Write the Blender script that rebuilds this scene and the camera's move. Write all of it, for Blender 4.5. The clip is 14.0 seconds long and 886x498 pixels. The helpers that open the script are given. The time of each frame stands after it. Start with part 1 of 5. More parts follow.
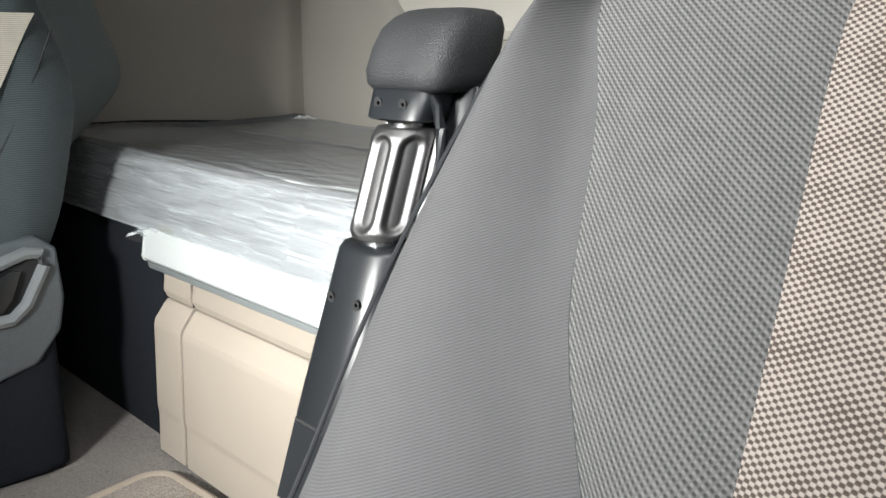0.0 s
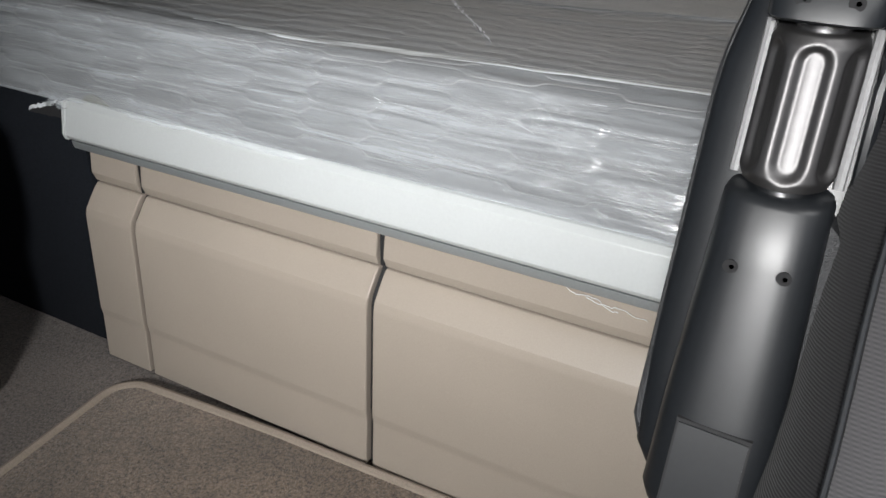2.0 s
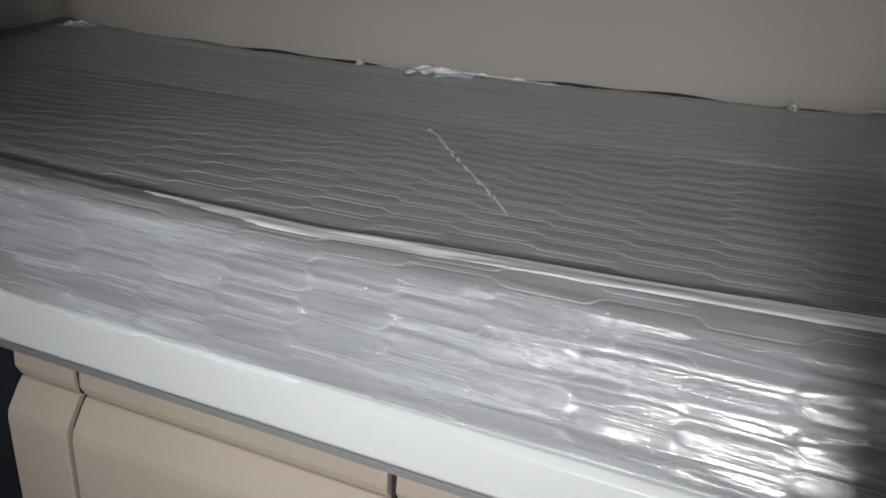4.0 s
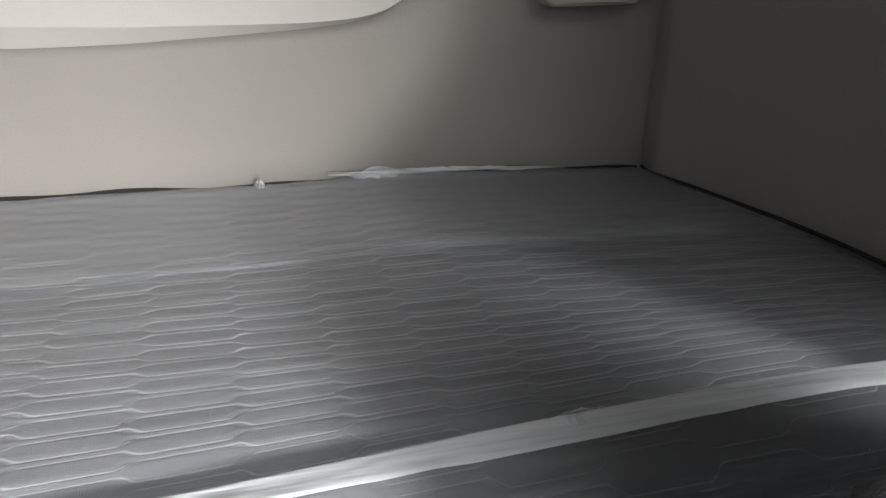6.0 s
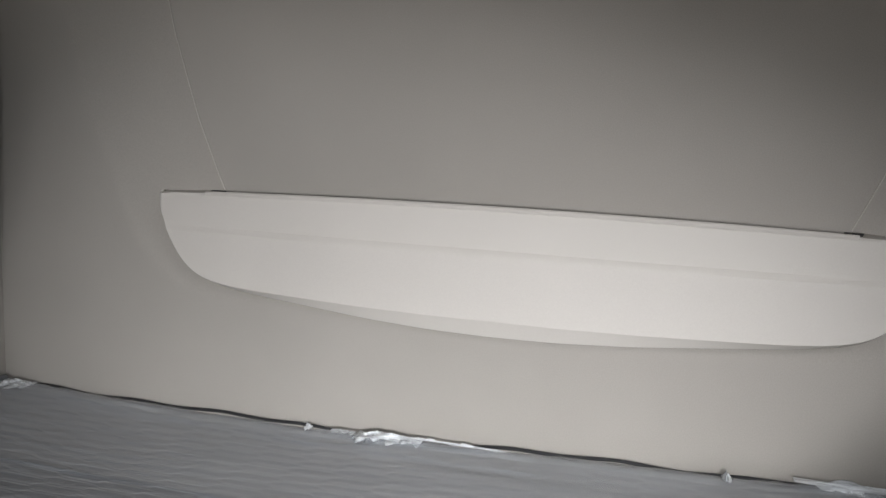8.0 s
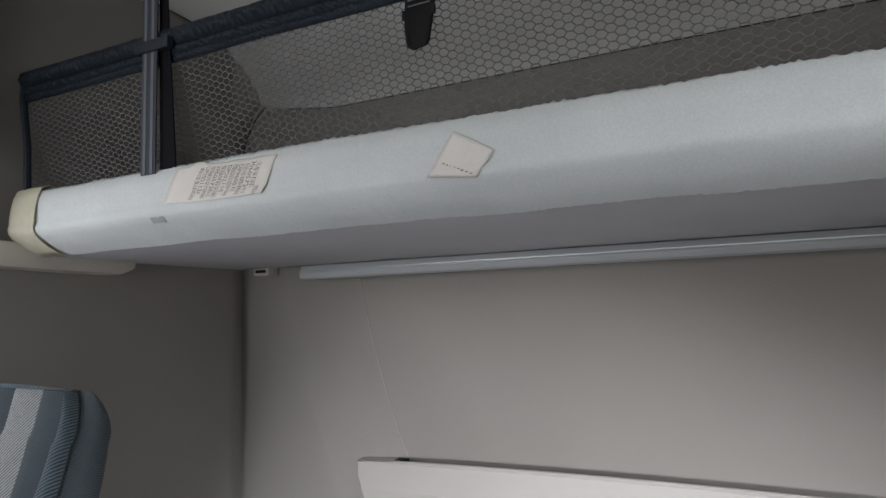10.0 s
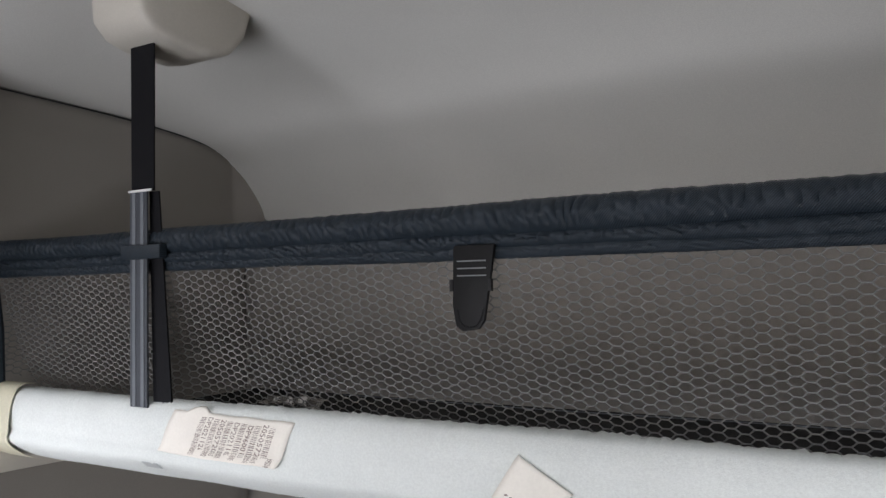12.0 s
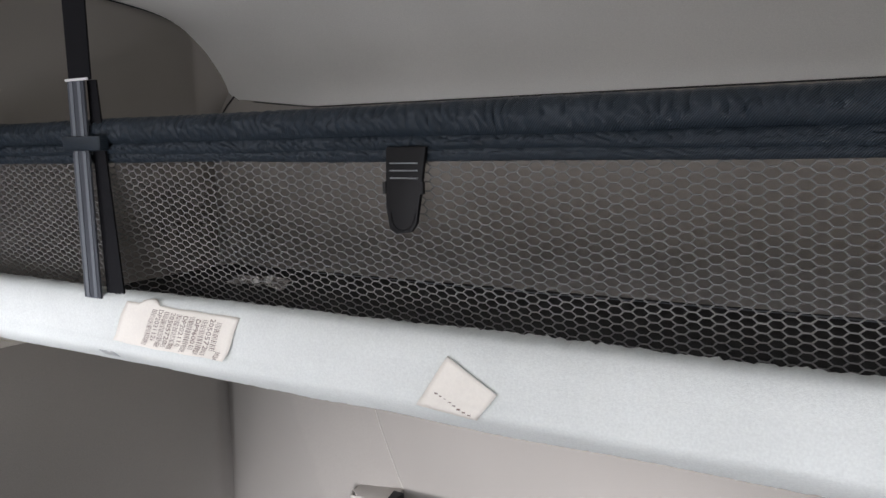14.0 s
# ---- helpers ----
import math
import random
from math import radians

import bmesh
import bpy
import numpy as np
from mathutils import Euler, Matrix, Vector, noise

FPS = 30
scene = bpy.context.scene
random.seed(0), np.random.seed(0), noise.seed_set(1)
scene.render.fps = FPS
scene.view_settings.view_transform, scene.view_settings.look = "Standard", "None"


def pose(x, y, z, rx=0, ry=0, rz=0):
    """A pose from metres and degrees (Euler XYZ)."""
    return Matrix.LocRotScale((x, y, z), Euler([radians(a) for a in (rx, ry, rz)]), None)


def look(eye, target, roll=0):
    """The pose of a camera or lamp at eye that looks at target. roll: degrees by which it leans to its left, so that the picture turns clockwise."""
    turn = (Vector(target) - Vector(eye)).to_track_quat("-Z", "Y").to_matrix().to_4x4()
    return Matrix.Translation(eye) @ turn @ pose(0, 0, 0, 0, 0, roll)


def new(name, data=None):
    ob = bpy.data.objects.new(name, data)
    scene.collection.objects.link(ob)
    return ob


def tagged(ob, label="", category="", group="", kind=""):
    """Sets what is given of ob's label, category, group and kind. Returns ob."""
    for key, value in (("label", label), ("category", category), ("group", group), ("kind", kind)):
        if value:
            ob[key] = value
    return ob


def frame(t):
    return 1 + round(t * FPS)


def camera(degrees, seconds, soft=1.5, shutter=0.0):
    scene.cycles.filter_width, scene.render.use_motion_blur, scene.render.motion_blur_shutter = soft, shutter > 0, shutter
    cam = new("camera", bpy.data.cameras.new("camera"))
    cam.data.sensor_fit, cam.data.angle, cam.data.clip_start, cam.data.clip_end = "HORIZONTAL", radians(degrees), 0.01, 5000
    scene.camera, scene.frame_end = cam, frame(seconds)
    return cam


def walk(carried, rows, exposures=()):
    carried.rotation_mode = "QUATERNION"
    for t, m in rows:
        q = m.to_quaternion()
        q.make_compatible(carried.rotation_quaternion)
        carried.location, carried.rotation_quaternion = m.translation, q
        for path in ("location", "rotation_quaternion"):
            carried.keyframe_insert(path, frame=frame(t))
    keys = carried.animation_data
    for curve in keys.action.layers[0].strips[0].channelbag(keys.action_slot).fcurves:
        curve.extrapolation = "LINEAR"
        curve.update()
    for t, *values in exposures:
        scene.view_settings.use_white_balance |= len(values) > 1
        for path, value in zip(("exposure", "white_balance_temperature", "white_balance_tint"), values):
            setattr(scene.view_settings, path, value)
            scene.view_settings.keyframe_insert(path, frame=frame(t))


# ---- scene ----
cam = camera(58.1, 14.0)
PATH = [
    (0, (0.929, -1.493, 0.866), (-0.413, -0.098, 0.362), 0.3),
    (0.5, (0.829, -1.49, 0.91), (-0.483, -0.112, 0.294), 0.2),
    (1, (0.738, -1.514, 0.922), (-0.527, -0.167, 0.156), 0.1),
    (1.5, (0.61, -1.558, 0.894), (-0.463, -0.143, -0.026), 0.3),
    (2, (0.586, -1.556, 0.894), (-0.242, 0.001, -0.052), 1.6),
    (2.2, (0.58, -1.559, 0.906), (-0.209, 0.015, -0.043), 1.6),
    (4.3, (0.385, -1.381, 0.998), (-0.218, 0.335, 0.168), 2.7),
    (4.5, (0.389, -1.37, 1.009), (-0.108, 0.387, 0.192), 2.9),
    (5, (0.38, -1.311, 1.002), (0.2, 0.514, 0.204), 2.8),
    (5.5, (0.37, -1.263, 1.011), (0.64, 0.564, 0.244), 2.5),
    (6, (0.371, -1.231, 1.018), (0.91, 0.556, 0.298), 2.8),
    (6.5, (0.389, -1.243, 1.059), (0.996, 0.618, 0.645), 2.7),
    (7, (0.513, -1.265, 1.131), (0.774, 0.696, 0.839), 1.5),
    (7.3, (0.563, -1.291, 1.159), (0.477, 0.691, 0.904), 0.8),
    (7.5, (0.54, -1.318, 1.174), (0.266, 0.649, 0.942), 1.2),
    (8, (0.299, -1.413, 1.219), (-0.229, 0.494, 0.932), 2.4),
    (8.5, (0.165, -1.523, 1.253), (-0.627, 0.292, 0.973), 2.5),
    (8.8, (0.225, -1.587, 1.277), (-0.621, 0.215, 1.089), 1.2),
    (9, (0.319, -1.618, 1.3), (-0.577, 0.169, 1.236), 1.3),
    (9.2, (0.401, -1.635, 1.326), (-0.542, 0.126, 1.403), 0.9),
    (11.3, (0.614, -1.638, 1.649), (-0.456, 0.037, 1.868), -1.3),
    (11.5, (0.539, -1.599, 1.708), (-0.515, 0.086, 1.925), -1.0),
    (12, (0.411, -1.511, 1.865), (-0.623, 0.199, 1.957), -1.1),
    (12.5, (0.398, -1.462, 1.98), (-0.603, 0.257, 1.775), -1.0),
    (13, (0.403, -1.406, 2.041), (-0.56, 0.29, 1.599), -0.9),
    (13.5, (0.418, -1.418, 2.046), (-0.53, 0.282, 1.589), -0.7),
    (14, (0.472, -1.458, 1.919), (-0.561, 0.233, 1.647), -1.3),
]
EXPOSURES = [(0.0, 0.32, 6850, 8), (0.5, 0.22, 6850, 8), (1.0, -0.12, 6800, 9), (1.5, -0.62, 6800, 12), (2.0, -0.85, 6800, 12), (4.3, -1.1, 6800, 14), (4.6, -1.05, 6800, 14), (5.0, -0.8, 6900, 14), (5.5, -0.3, 6850, 14), (6.0, 0.1, 6700, 13),
             (6.5, 0.35, 6800, 14), (7.0, 0.42, 6750, 13), (7.5, 0.15, 6650, 13), (8.0, 0.1, 6550, 13), (8.5, 0.08, 6400, 13), (9.2, 0.08, 6300, 14), (11.3, 0.8, 6400, 15), (12.0, 1.02, 6400, 16), (12.5, 1.12, 6400, 16), (14.0, 1.1, 6400, 17)]
walk(cam, [(t, look(eye, target, roll)) for t, eye, target, roll in PATH], EXPOSURES)

# ---------------------------------------------------------------- light
world = bpy.data.worlds.new("overcast_sky")
world.use_nodes = True
scene.world = world
wn = world.node_tree.nodes
sky = wn.new("ShaderNodeTexSky")
sky.sky_type = "NISHITA"
sky.sun_disc = False
sky.sun_elevation = radians(40)
sky.sun_rotation = radians(200)
world.node_tree.links.new(sky.outputs[0], wn["Background"].inputs[0])
wn["Background"].inputs[1].default_value = 0.05
scene.view_settings.exposure = 0.0


def window_light(name, m, sx, sy, power, color, spread=180):
    d = bpy.data.lights.new(name, "AREA")
    d.shape, d.size, d.size_y, d.energy, d.color, d.spread = "RECTANGLE", sx, sy, power, color, radians(spread)
    ob = new(name, d)
    ob.matrix_world = m
    return ob


DAY = (0.94, 0.975, 1.0)
window_light("windscreen_daylight", look((0.67, -2.50, 1.20), (-0.15, 0.0, 0.27)), 0.24, 0.14, 8.0, DAY, 54)
window_light("windscreen_daylight_high", look((0.42, -2.50, 1.66), (0.26, -0.85, 0.58)), 1.1, 0.36, 1.3, DAY, 54)
window_light("windscreen_daylight_wide", look((-0.1, -2.50, 1.37), (0.0, -1.0, 2.35)), 1.6, 0.8, 4.9, DAY, 110)
window_light("passenger_window_daylight", look((-1.18, -1.9, 1.50), (-0.90, -0.80, 1.20)), 0.6, 0.5, 1.9, DAY, 74)
window_light("driver_window_daylight", look((1.18, -1.60, 1.78), (0.45, -0.60, 0.60)), 0.6, 0.5, 2.9, DAY, 85)
window_light("open_door_daylight", look((1.42, -1.30, 1.15), (0.93, -0.60, 0.655)), 0.06, 0.24, 0.30, DAY, 36)

# ---------------------------------------------------------------- materials


def material(name, base, rough=0.7, metal=0.0, grain=0.0, grain_scale=300.0, bump=0.0, bump_scale=400.0,
             stain=0.0, stain_scale=3.0, sheen=0.0, coat=0.0, stretch=None, spec=0.5):
    m = bpy.data.materials.new(name)
    m.use_nodes = True
    n, l = m.node_tree.nodes, m.node_tree.links
    p = n["Principled BSDF"]
    p.inputs["Roughness"].default_value = rough
    p.inputs["Metallic"].default_value = metal
    p.inputs["Specular IOR Level"].default_value = spec
    p.inputs["Sheen Weight"].default_value = sheen
    p.inputs["Coat Weight"].default_value = coat
    p.inputs["Coat Roughness"].default_value = 0.15
    tc = n.new("ShaderNodeTexCoord")
    vec = tc.outputs["Object"]
    if stretch:
        mp = n.new("ShaderNodeMapping")
        mp.inputs["Scale"].default_value = stretch
        l.new(vec, mp.inputs[0])
        vec = mp.outputs[0]
    col = n.new("ShaderNodeRGB")
    col.outputs[0].default_value = (*base, 1)
    out = col.outputs[0]
    for amount, scale, detail in ((stain, stain_scale, 4.0), (grain, grain_scale, 2.0)):
        if amount:
            t = n.new("ShaderNodeTexNoise")
            t.inputs["Scale"].default_value = scale
            t.inputs["Detail"].default_value = detail
            l.new(vec, t.inputs["Vector"])
            r = n.new("ShaderNodeMapRange")
            r.inputs[1].default_value, r.inputs[2].default_value = 0.3, 0.7
            r.inputs[3].default_value, r.inputs[4].default_value = 1 - amount, 1 + amount
            l.new(t.outputs[0], r.inputs[0])
            mx = n.new("ShaderNodeMix")
            mx.data_type, mx.blend_type = "RGBA", "MULTIPLY"
            mx.inputs[0].default_value = 1.0
            l.new(out, mx.inputs[6])
            l.new(r.outputs[0], mx.inputs[7])
            out = mx.outputs[2]
    l.new(out, p.inputs["Base Color"])
    if bump:
        t = n.new("ShaderNodeTexNoise")
        t.inputs["Scale"].default_value = bump_scale
        t.inputs["Detail"].default_value = 3.0
        l.new(vec, t.inputs["Vector"])
        b = n.new("ShaderNodeBump")
        b.inputs["Strength"].default_value = bump
        b.inputs["Distance"].default_value = 0.002
        l.new(t.outputs[0], b.inputs["Height"])
        l.new(b.outputs[0], p.inputs["Normal"])
    return m


def woven(name, dark, light, period, angle=0.0, rough=0.85, contrast=1.0, second=0.0, bump=0.5, sharp=1.0, ribs=False):
    """Cloth with ribs: fine waves across one direction, and across a second one for a basket weave."""
    m = material(name, dark, rough, sheen=0.08, spec=0.3)
    n, l = m.node_tree.nodes, m.node_tree.links
    p = n["Principled BSDF"]
    tc = n.new("ShaderNodeTexCoord")
    mp = n.new("ShaderNodeMapping")
    mp.inputs["Rotation"].default_value = (0, radians(angle), 0)
    l.new(tc.outputs["Object"], mp.inputs[0])
    sp = n.new("ShaderNodeSeparateXYZ")
    l.new(mp.outputs[0], sp.inputs[0])

    def wave(socket, length):
        a = n.new("ShaderNodeMath")
        a.operation = "MULTIPLY"
        a.inputs[1].default_value = 2 * math.pi / length
        l.new(socket, a.inputs[0])
        s = n.new("ShaderNodeMath")
        s.operation = "SINE"
        l.new(a.outputs[0], s.inputs[0])
        return s.outputs[0]

    h = wave(sp.outputs[2], period)
    if second:
        w2 = wave(sp.outputs[0], second)
        mu = n.new("ShaderNodeMath")
        mu.operation = "MULTIPLY"
        l.new(h, mu.inputs[0])
        l.new(w2, mu.inputs[1])
        if ribs:
            md = n.new("ShaderNodeMath")
            md.operation = "MULTIPLY_ADD"
            md.inputs[1].default_value = 0.7
            l.new(mu.outputs[0], md.inputs[0])
            l.new(h, md.inputs[2])
            h = md.outputs[0]
        else:
            h = mu.outputs[0]
    nz = n.new("ShaderNodeTexNoise")
    nz.inputs["Scale"].default_value = 60.0
    nz.inputs["Detail"].default_value = 4.0
    l.new(tc.outputs["Object"], nz.inputs["Vector"])
    ad = n.new("ShaderNodeMath")
    ad.operation = "MULTIPLY_ADD"
    ad.inputs[1].default_value, ad.inputs[2].default_value = 0.9, -0.45
    l.new(nz.outputs[0], ad.inputs[0])
    su = n.new("ShaderNodeMath")
    su.operation = "ADD"
    l.new(h, su.inputs[0])
    l.new(ad.outputs[0], su.inputs[1])
    r = n.new("ShaderNodeMapRange")
    r.inputs[1].default_value, r.inputs[2].default_value = -sharp, sharp
    l.new(su.outputs[0], r.inputs[0])
    mx = n.new("ShaderNodeMix")
    mx.data_type = "RGBA"
    mx.inputs[6].default_value, mx.inputs[7].default_value = (*dark, 1), (*light, 1)
    l.new(r.outputs[0], mx.inputs[0])
    l.new(mx.outputs[2], p.inputs["Base Color"])
    b = n.new("ShaderNodeBump")
    b.inputs["Strength"].default_value = bump
    b.inputs["Distance"].default_value = 0.0006
    l.new(h, b.inputs["Height"])
    l.new(b.outputs[0], p.inputs["Normal"])
    return m


WALL = material("beige_felt_lining", (0.315, 0.291, 0.262), 0.95, grain=0.06, grain_scale=500, bump=0.25, bump_scale=700, stain=0.05, stain_scale=2.5, sheen=0.2)
POCKET = material("pale_beige_plastic", (0.497, 0.464, 0.422), 0.6, grain=0.03, grain_scale=600, bump=0.1, bump_scale=900, stain=0.03)
CEILING = material("pale_ceiling_lining", (0.80, 0.785, 0.74), 0.95, grain=0.05, grain_scale=500, bump=0.25, bump_scale=700, stain=0.05, stain_scale=2.0)
DRAWER = material("beige_moulded_plastic", (0.345, 0.298, 0.252), 0.42, grain=0.04, grain_scale=700, bump=0.12, bump_scale=900, stain=0.04, stain_scale=5)
DARK = material("black_void_plastic", (0.012, 0.012, 0.013), 0.8, grain=0.1)
BLACK_CLOTH = material("black_base_cloth", (0.0075, 0.0095, 0.0135), 0.95, spec=0.25, grain=0.2, grain_scale=250, bump=0.3)
CARPET = material("brown_carpet", (0.112, 0.091, 0.078), 1.0, grain=0.55, grain_scale=260, bump=1.0, bump_scale=420, stain=0.18, stain_scale=6, sheen=0.3)
MAT = material("tan_carpet_mat", (0.150, 0.112, 0.082), 1.0, grain=0.6, grain_scale=300, bump=1.0, bump_scale=450, stain=0.22, stain_scale=9, sheen=0.3)
BINDING = material("tan_mat_binding", (0.30, 0.25, 0.205), 0.9, grain=0.15, grain_scale=600, bump=0.5)
RAIL = material("white_coated_aluminium", (0.475, 0.497, 0.497), 0.35, grain=0.02, grain_scale=300, stain=0.03)
RAIL_EDGE = material("grey_aluminium_edge", (0.45, 0.48, 0.49), 0.35, metal=0.6, grain=0.03)
QUILT = material("grey_quilted_mattress_cloth", (0.105, 0.108, 0.112), 0.8, grain=0.12, grain_scale=500, bump=0.3, bump_scale=800, stain=0.06)
BLACK_PLASTIC = material("black_textured_plastic", (0.010, 0.0115, 0.0135), 0.36, spec=0.5, grain=0.1, bump=0.03, bump_scale=1600)
PAD = material("black_grained_armrest_skin", (0.024, 0.025, 0.027), 0.55, grain=0.25, grain_scale=700, bump=0.5, bump_scale=1000)
ARM = material("satin_black_arm_plastic", (0.010, 0.0115, 0.0135), 0.38, grain=0.1, bump=0.03, bump_scale=1600, spec=0.6)
GUNMETAL = material("satin_gunmetal", (0.15, 0.147, 0.148), 0.50, metal=1.0, grain=0.05, stain=0.08, stain_scale=20)
SHELL = material("dark_grey_seat_plastic", (0.078, 0.090, 0.100), 0.45, grain=0.1, bump=0.04, bump_scale=1500)
TAB = material("black_matt_tab_plastic", (0.010, 0.010, 0.011), 0.5, grain=0.15, grain_scale=500, bump=0.15, bump_scale=1200, spec=0.18)
GREY_PLASTIC = material("grey_satin_plastic", (0.16, 0.172, 0.18), 0.4, grain=0.05, bump=0.05)
FOAM = material("white_packing_foam", (0.735, 0.765, 0.745), 0.9, grain=0.05, grain_scale=350, bump=0.4, bump_scale=800, stain=0.04, stain_scale=8)
UNDERSIDE = material("grey_bunk_underside", (0.60, 0.585, 0.60), 0.85, grain=0.06, grain_scale=400, bump=0.2, stain=0.05)
NET = material("grey_net_cord", (0.175, 0.172, 0.170), 0.7, grain=0.15, grain_scale=600)
NYLON = woven("slate_nylon_hem", (0.004, 0.007, 0.010), (0.036, 0.050, 0.067), 0.0020, 45, 0.42, bump=0.5)
NYLON.node_tree.nodes["Principled BSDF"].inputs["Sheen Weight"].default_value = 0.0
STRAP = material("black_webbing", (0.008, 0.008, 0.010), 0.8, spec=0.2, grain=0.15, grain_scale=700, bump=0.4, bump_scale=900)
STRAP_GREY = material("grey_webbing", (0.052, 0.058, 0.070), 0.7, grain=0.1, grain_scale=700, bump=0.4, bump_scale=900)
STRAP_LIGHT = material("pale_grey_webbing", (0.155, 0.168, 0.19), 0.7, grain=0.1, grain_scale=700, bump=0.4, bump_scale=900)
BEIGE_PLASTIC = material("beige_satin_plastic", (0.47, 0.43, 0.37), 0.5, grain=0.03, bump=0.06, bump_scale=900)
OLIVE = material("olive_clip_plastic", (0.105, 0.100, 0.070), 0.5, grain=0.1, bump=0.05)
CREAM = material("cream_bracket_plastic", (0.62, 0.58, 0.51), 0.5, grain=0.03, bump=0.06, bump_scale=900)
TAPE = material("yellowed_masking_tape", (0.72, 0.68, 0.52), 0.6, grain=0.05, stain=0.08, stain_scale=30)
PAPER = material("cream_label_paper", (0.84, 0.80, 0.73), 0.7, grain=0.02, stain=0.04, stain_scale=20)
INK = material("brown_print", (0.22, 0.16, 0.14), 0.8, grain=0.1)
BLACK_MATTRESS = material("black_mattress_cloth", (0.008, 0.008, 0.009), 0.8, grain=0.2, bump=0.3)
GLOSS_BLACK = material("gloss_black_panel", (0.006, 0.006, 0.008), 0.18, grain=0.05, coat=0.4)
CHROME = material("brushed_chrome", (0.62, 0.62, 0.63), 0.25, metal=1.0, grain=0.05)
STRIP = material("satin_metal_strip", (0.36, 0.36, 0.365), 0.55, metal=0.5, grain=0.05)
LINING = material("dark_brown_recess_lining", (0.075, 0.068, 0.062), 0.7, grain=0.1, bump=0.1)
LENS = material("frosted_lamp_lens", (0.80, 0.85, 0.92), 0.2, grain=0.02, coat=0.5)
WHITE_MARK = material("white_print", (0.75, 0.75, 0.75), 0.6, grain=0.02)
SEAT_RIB = woven("slate_ribbed_seat_cloth", (0.024, 0.037, 0.044), (0.134, 0.171, 0.186), 0.0042, 35, bump=0.6)
SEAT_PLAIN = woven("slate_plain_seat_cloth", (0.036, 0.048, 0.055), (0.066, 0.085, 0.092), 0.0016, 20, bump=0.3)
SEAT_SIDE = woven("dark_seat_side_cloth", (0.038, 0.049, 0.055), (0.072, 0.089, 0.095), 0.003, 30, bump=0.4)
# side cloth again, its colour doubled to paint light on the seat's back
SEAT_SIDE_LIT = woven("slate_seat_side_cloth_lit", (0.078, 0.101, 0.108), (0.155, 0.186, 0.194), 0.003, 30, bump=0.4)
SEAT_STRIPE = woven("grey_striped_seat_cloth", (0.09, 0.097, 0.099), (0.33, 0.335, 0.325), 0.0045, 40, bump=0.5)
SEAT_BEIGE = woven("beige_seat_stripe", (0.36, 0.33, 0.28), (0.56, 0.52, 0.45), 0.003, 0, bump=0.4)
NEAR_BOLSTER = woven("grey_fine_rib_cloth", (0.066, 0.065, 0.068), (0.100, 0.098, 0.102), 0.0016, 24, bump=0.18, second=0.004, ribs=True)
NEAR_SIDE = woven("dark_grey_seat_side_cloth", (0.010, 0.010, 0.011), (0.022, 0.022, 0.024), 0.0014, 24, bump=0.4)
NEAR_CENTRE = woven("grey_twill_cloth", (0.057, 0.0575, 0.057), (0.210, 0.208, 0.206), 0.0025, -38, second=0.0030, bump=0.7, sharp=1.0, ribs=True)
NEAR_WEAVE = woven("brown_cream_basket_weave", (0.095, 0.072, 0.063), (0.46, 0.40, 0.36), 0.0030, -6, second=0.0047, bump=0.8, sharp=0.35)
BEAD = material("pale_seam_piping", (0.47, 0.435, 0.395), 0.8, grain=0.05)
SCUFF = material("pale_film_scuff", (0.55, 0.56, 0.57), 0.7, grain=0.1)
SEAM = material("dark_seam_thread", (0.015, 0.017, 0.02), 0.8, grain=0.1)
CURTAIN = material("dark_grey_curtain_cloth", (0.055, 0.055, 0.06), 0.85, grain=0.1, bump=0.3)
DASH = material("dark_dashboard_plastic", (0.05, 0.05, 0.05), 0.7, grain=0.1, bump=0.2)


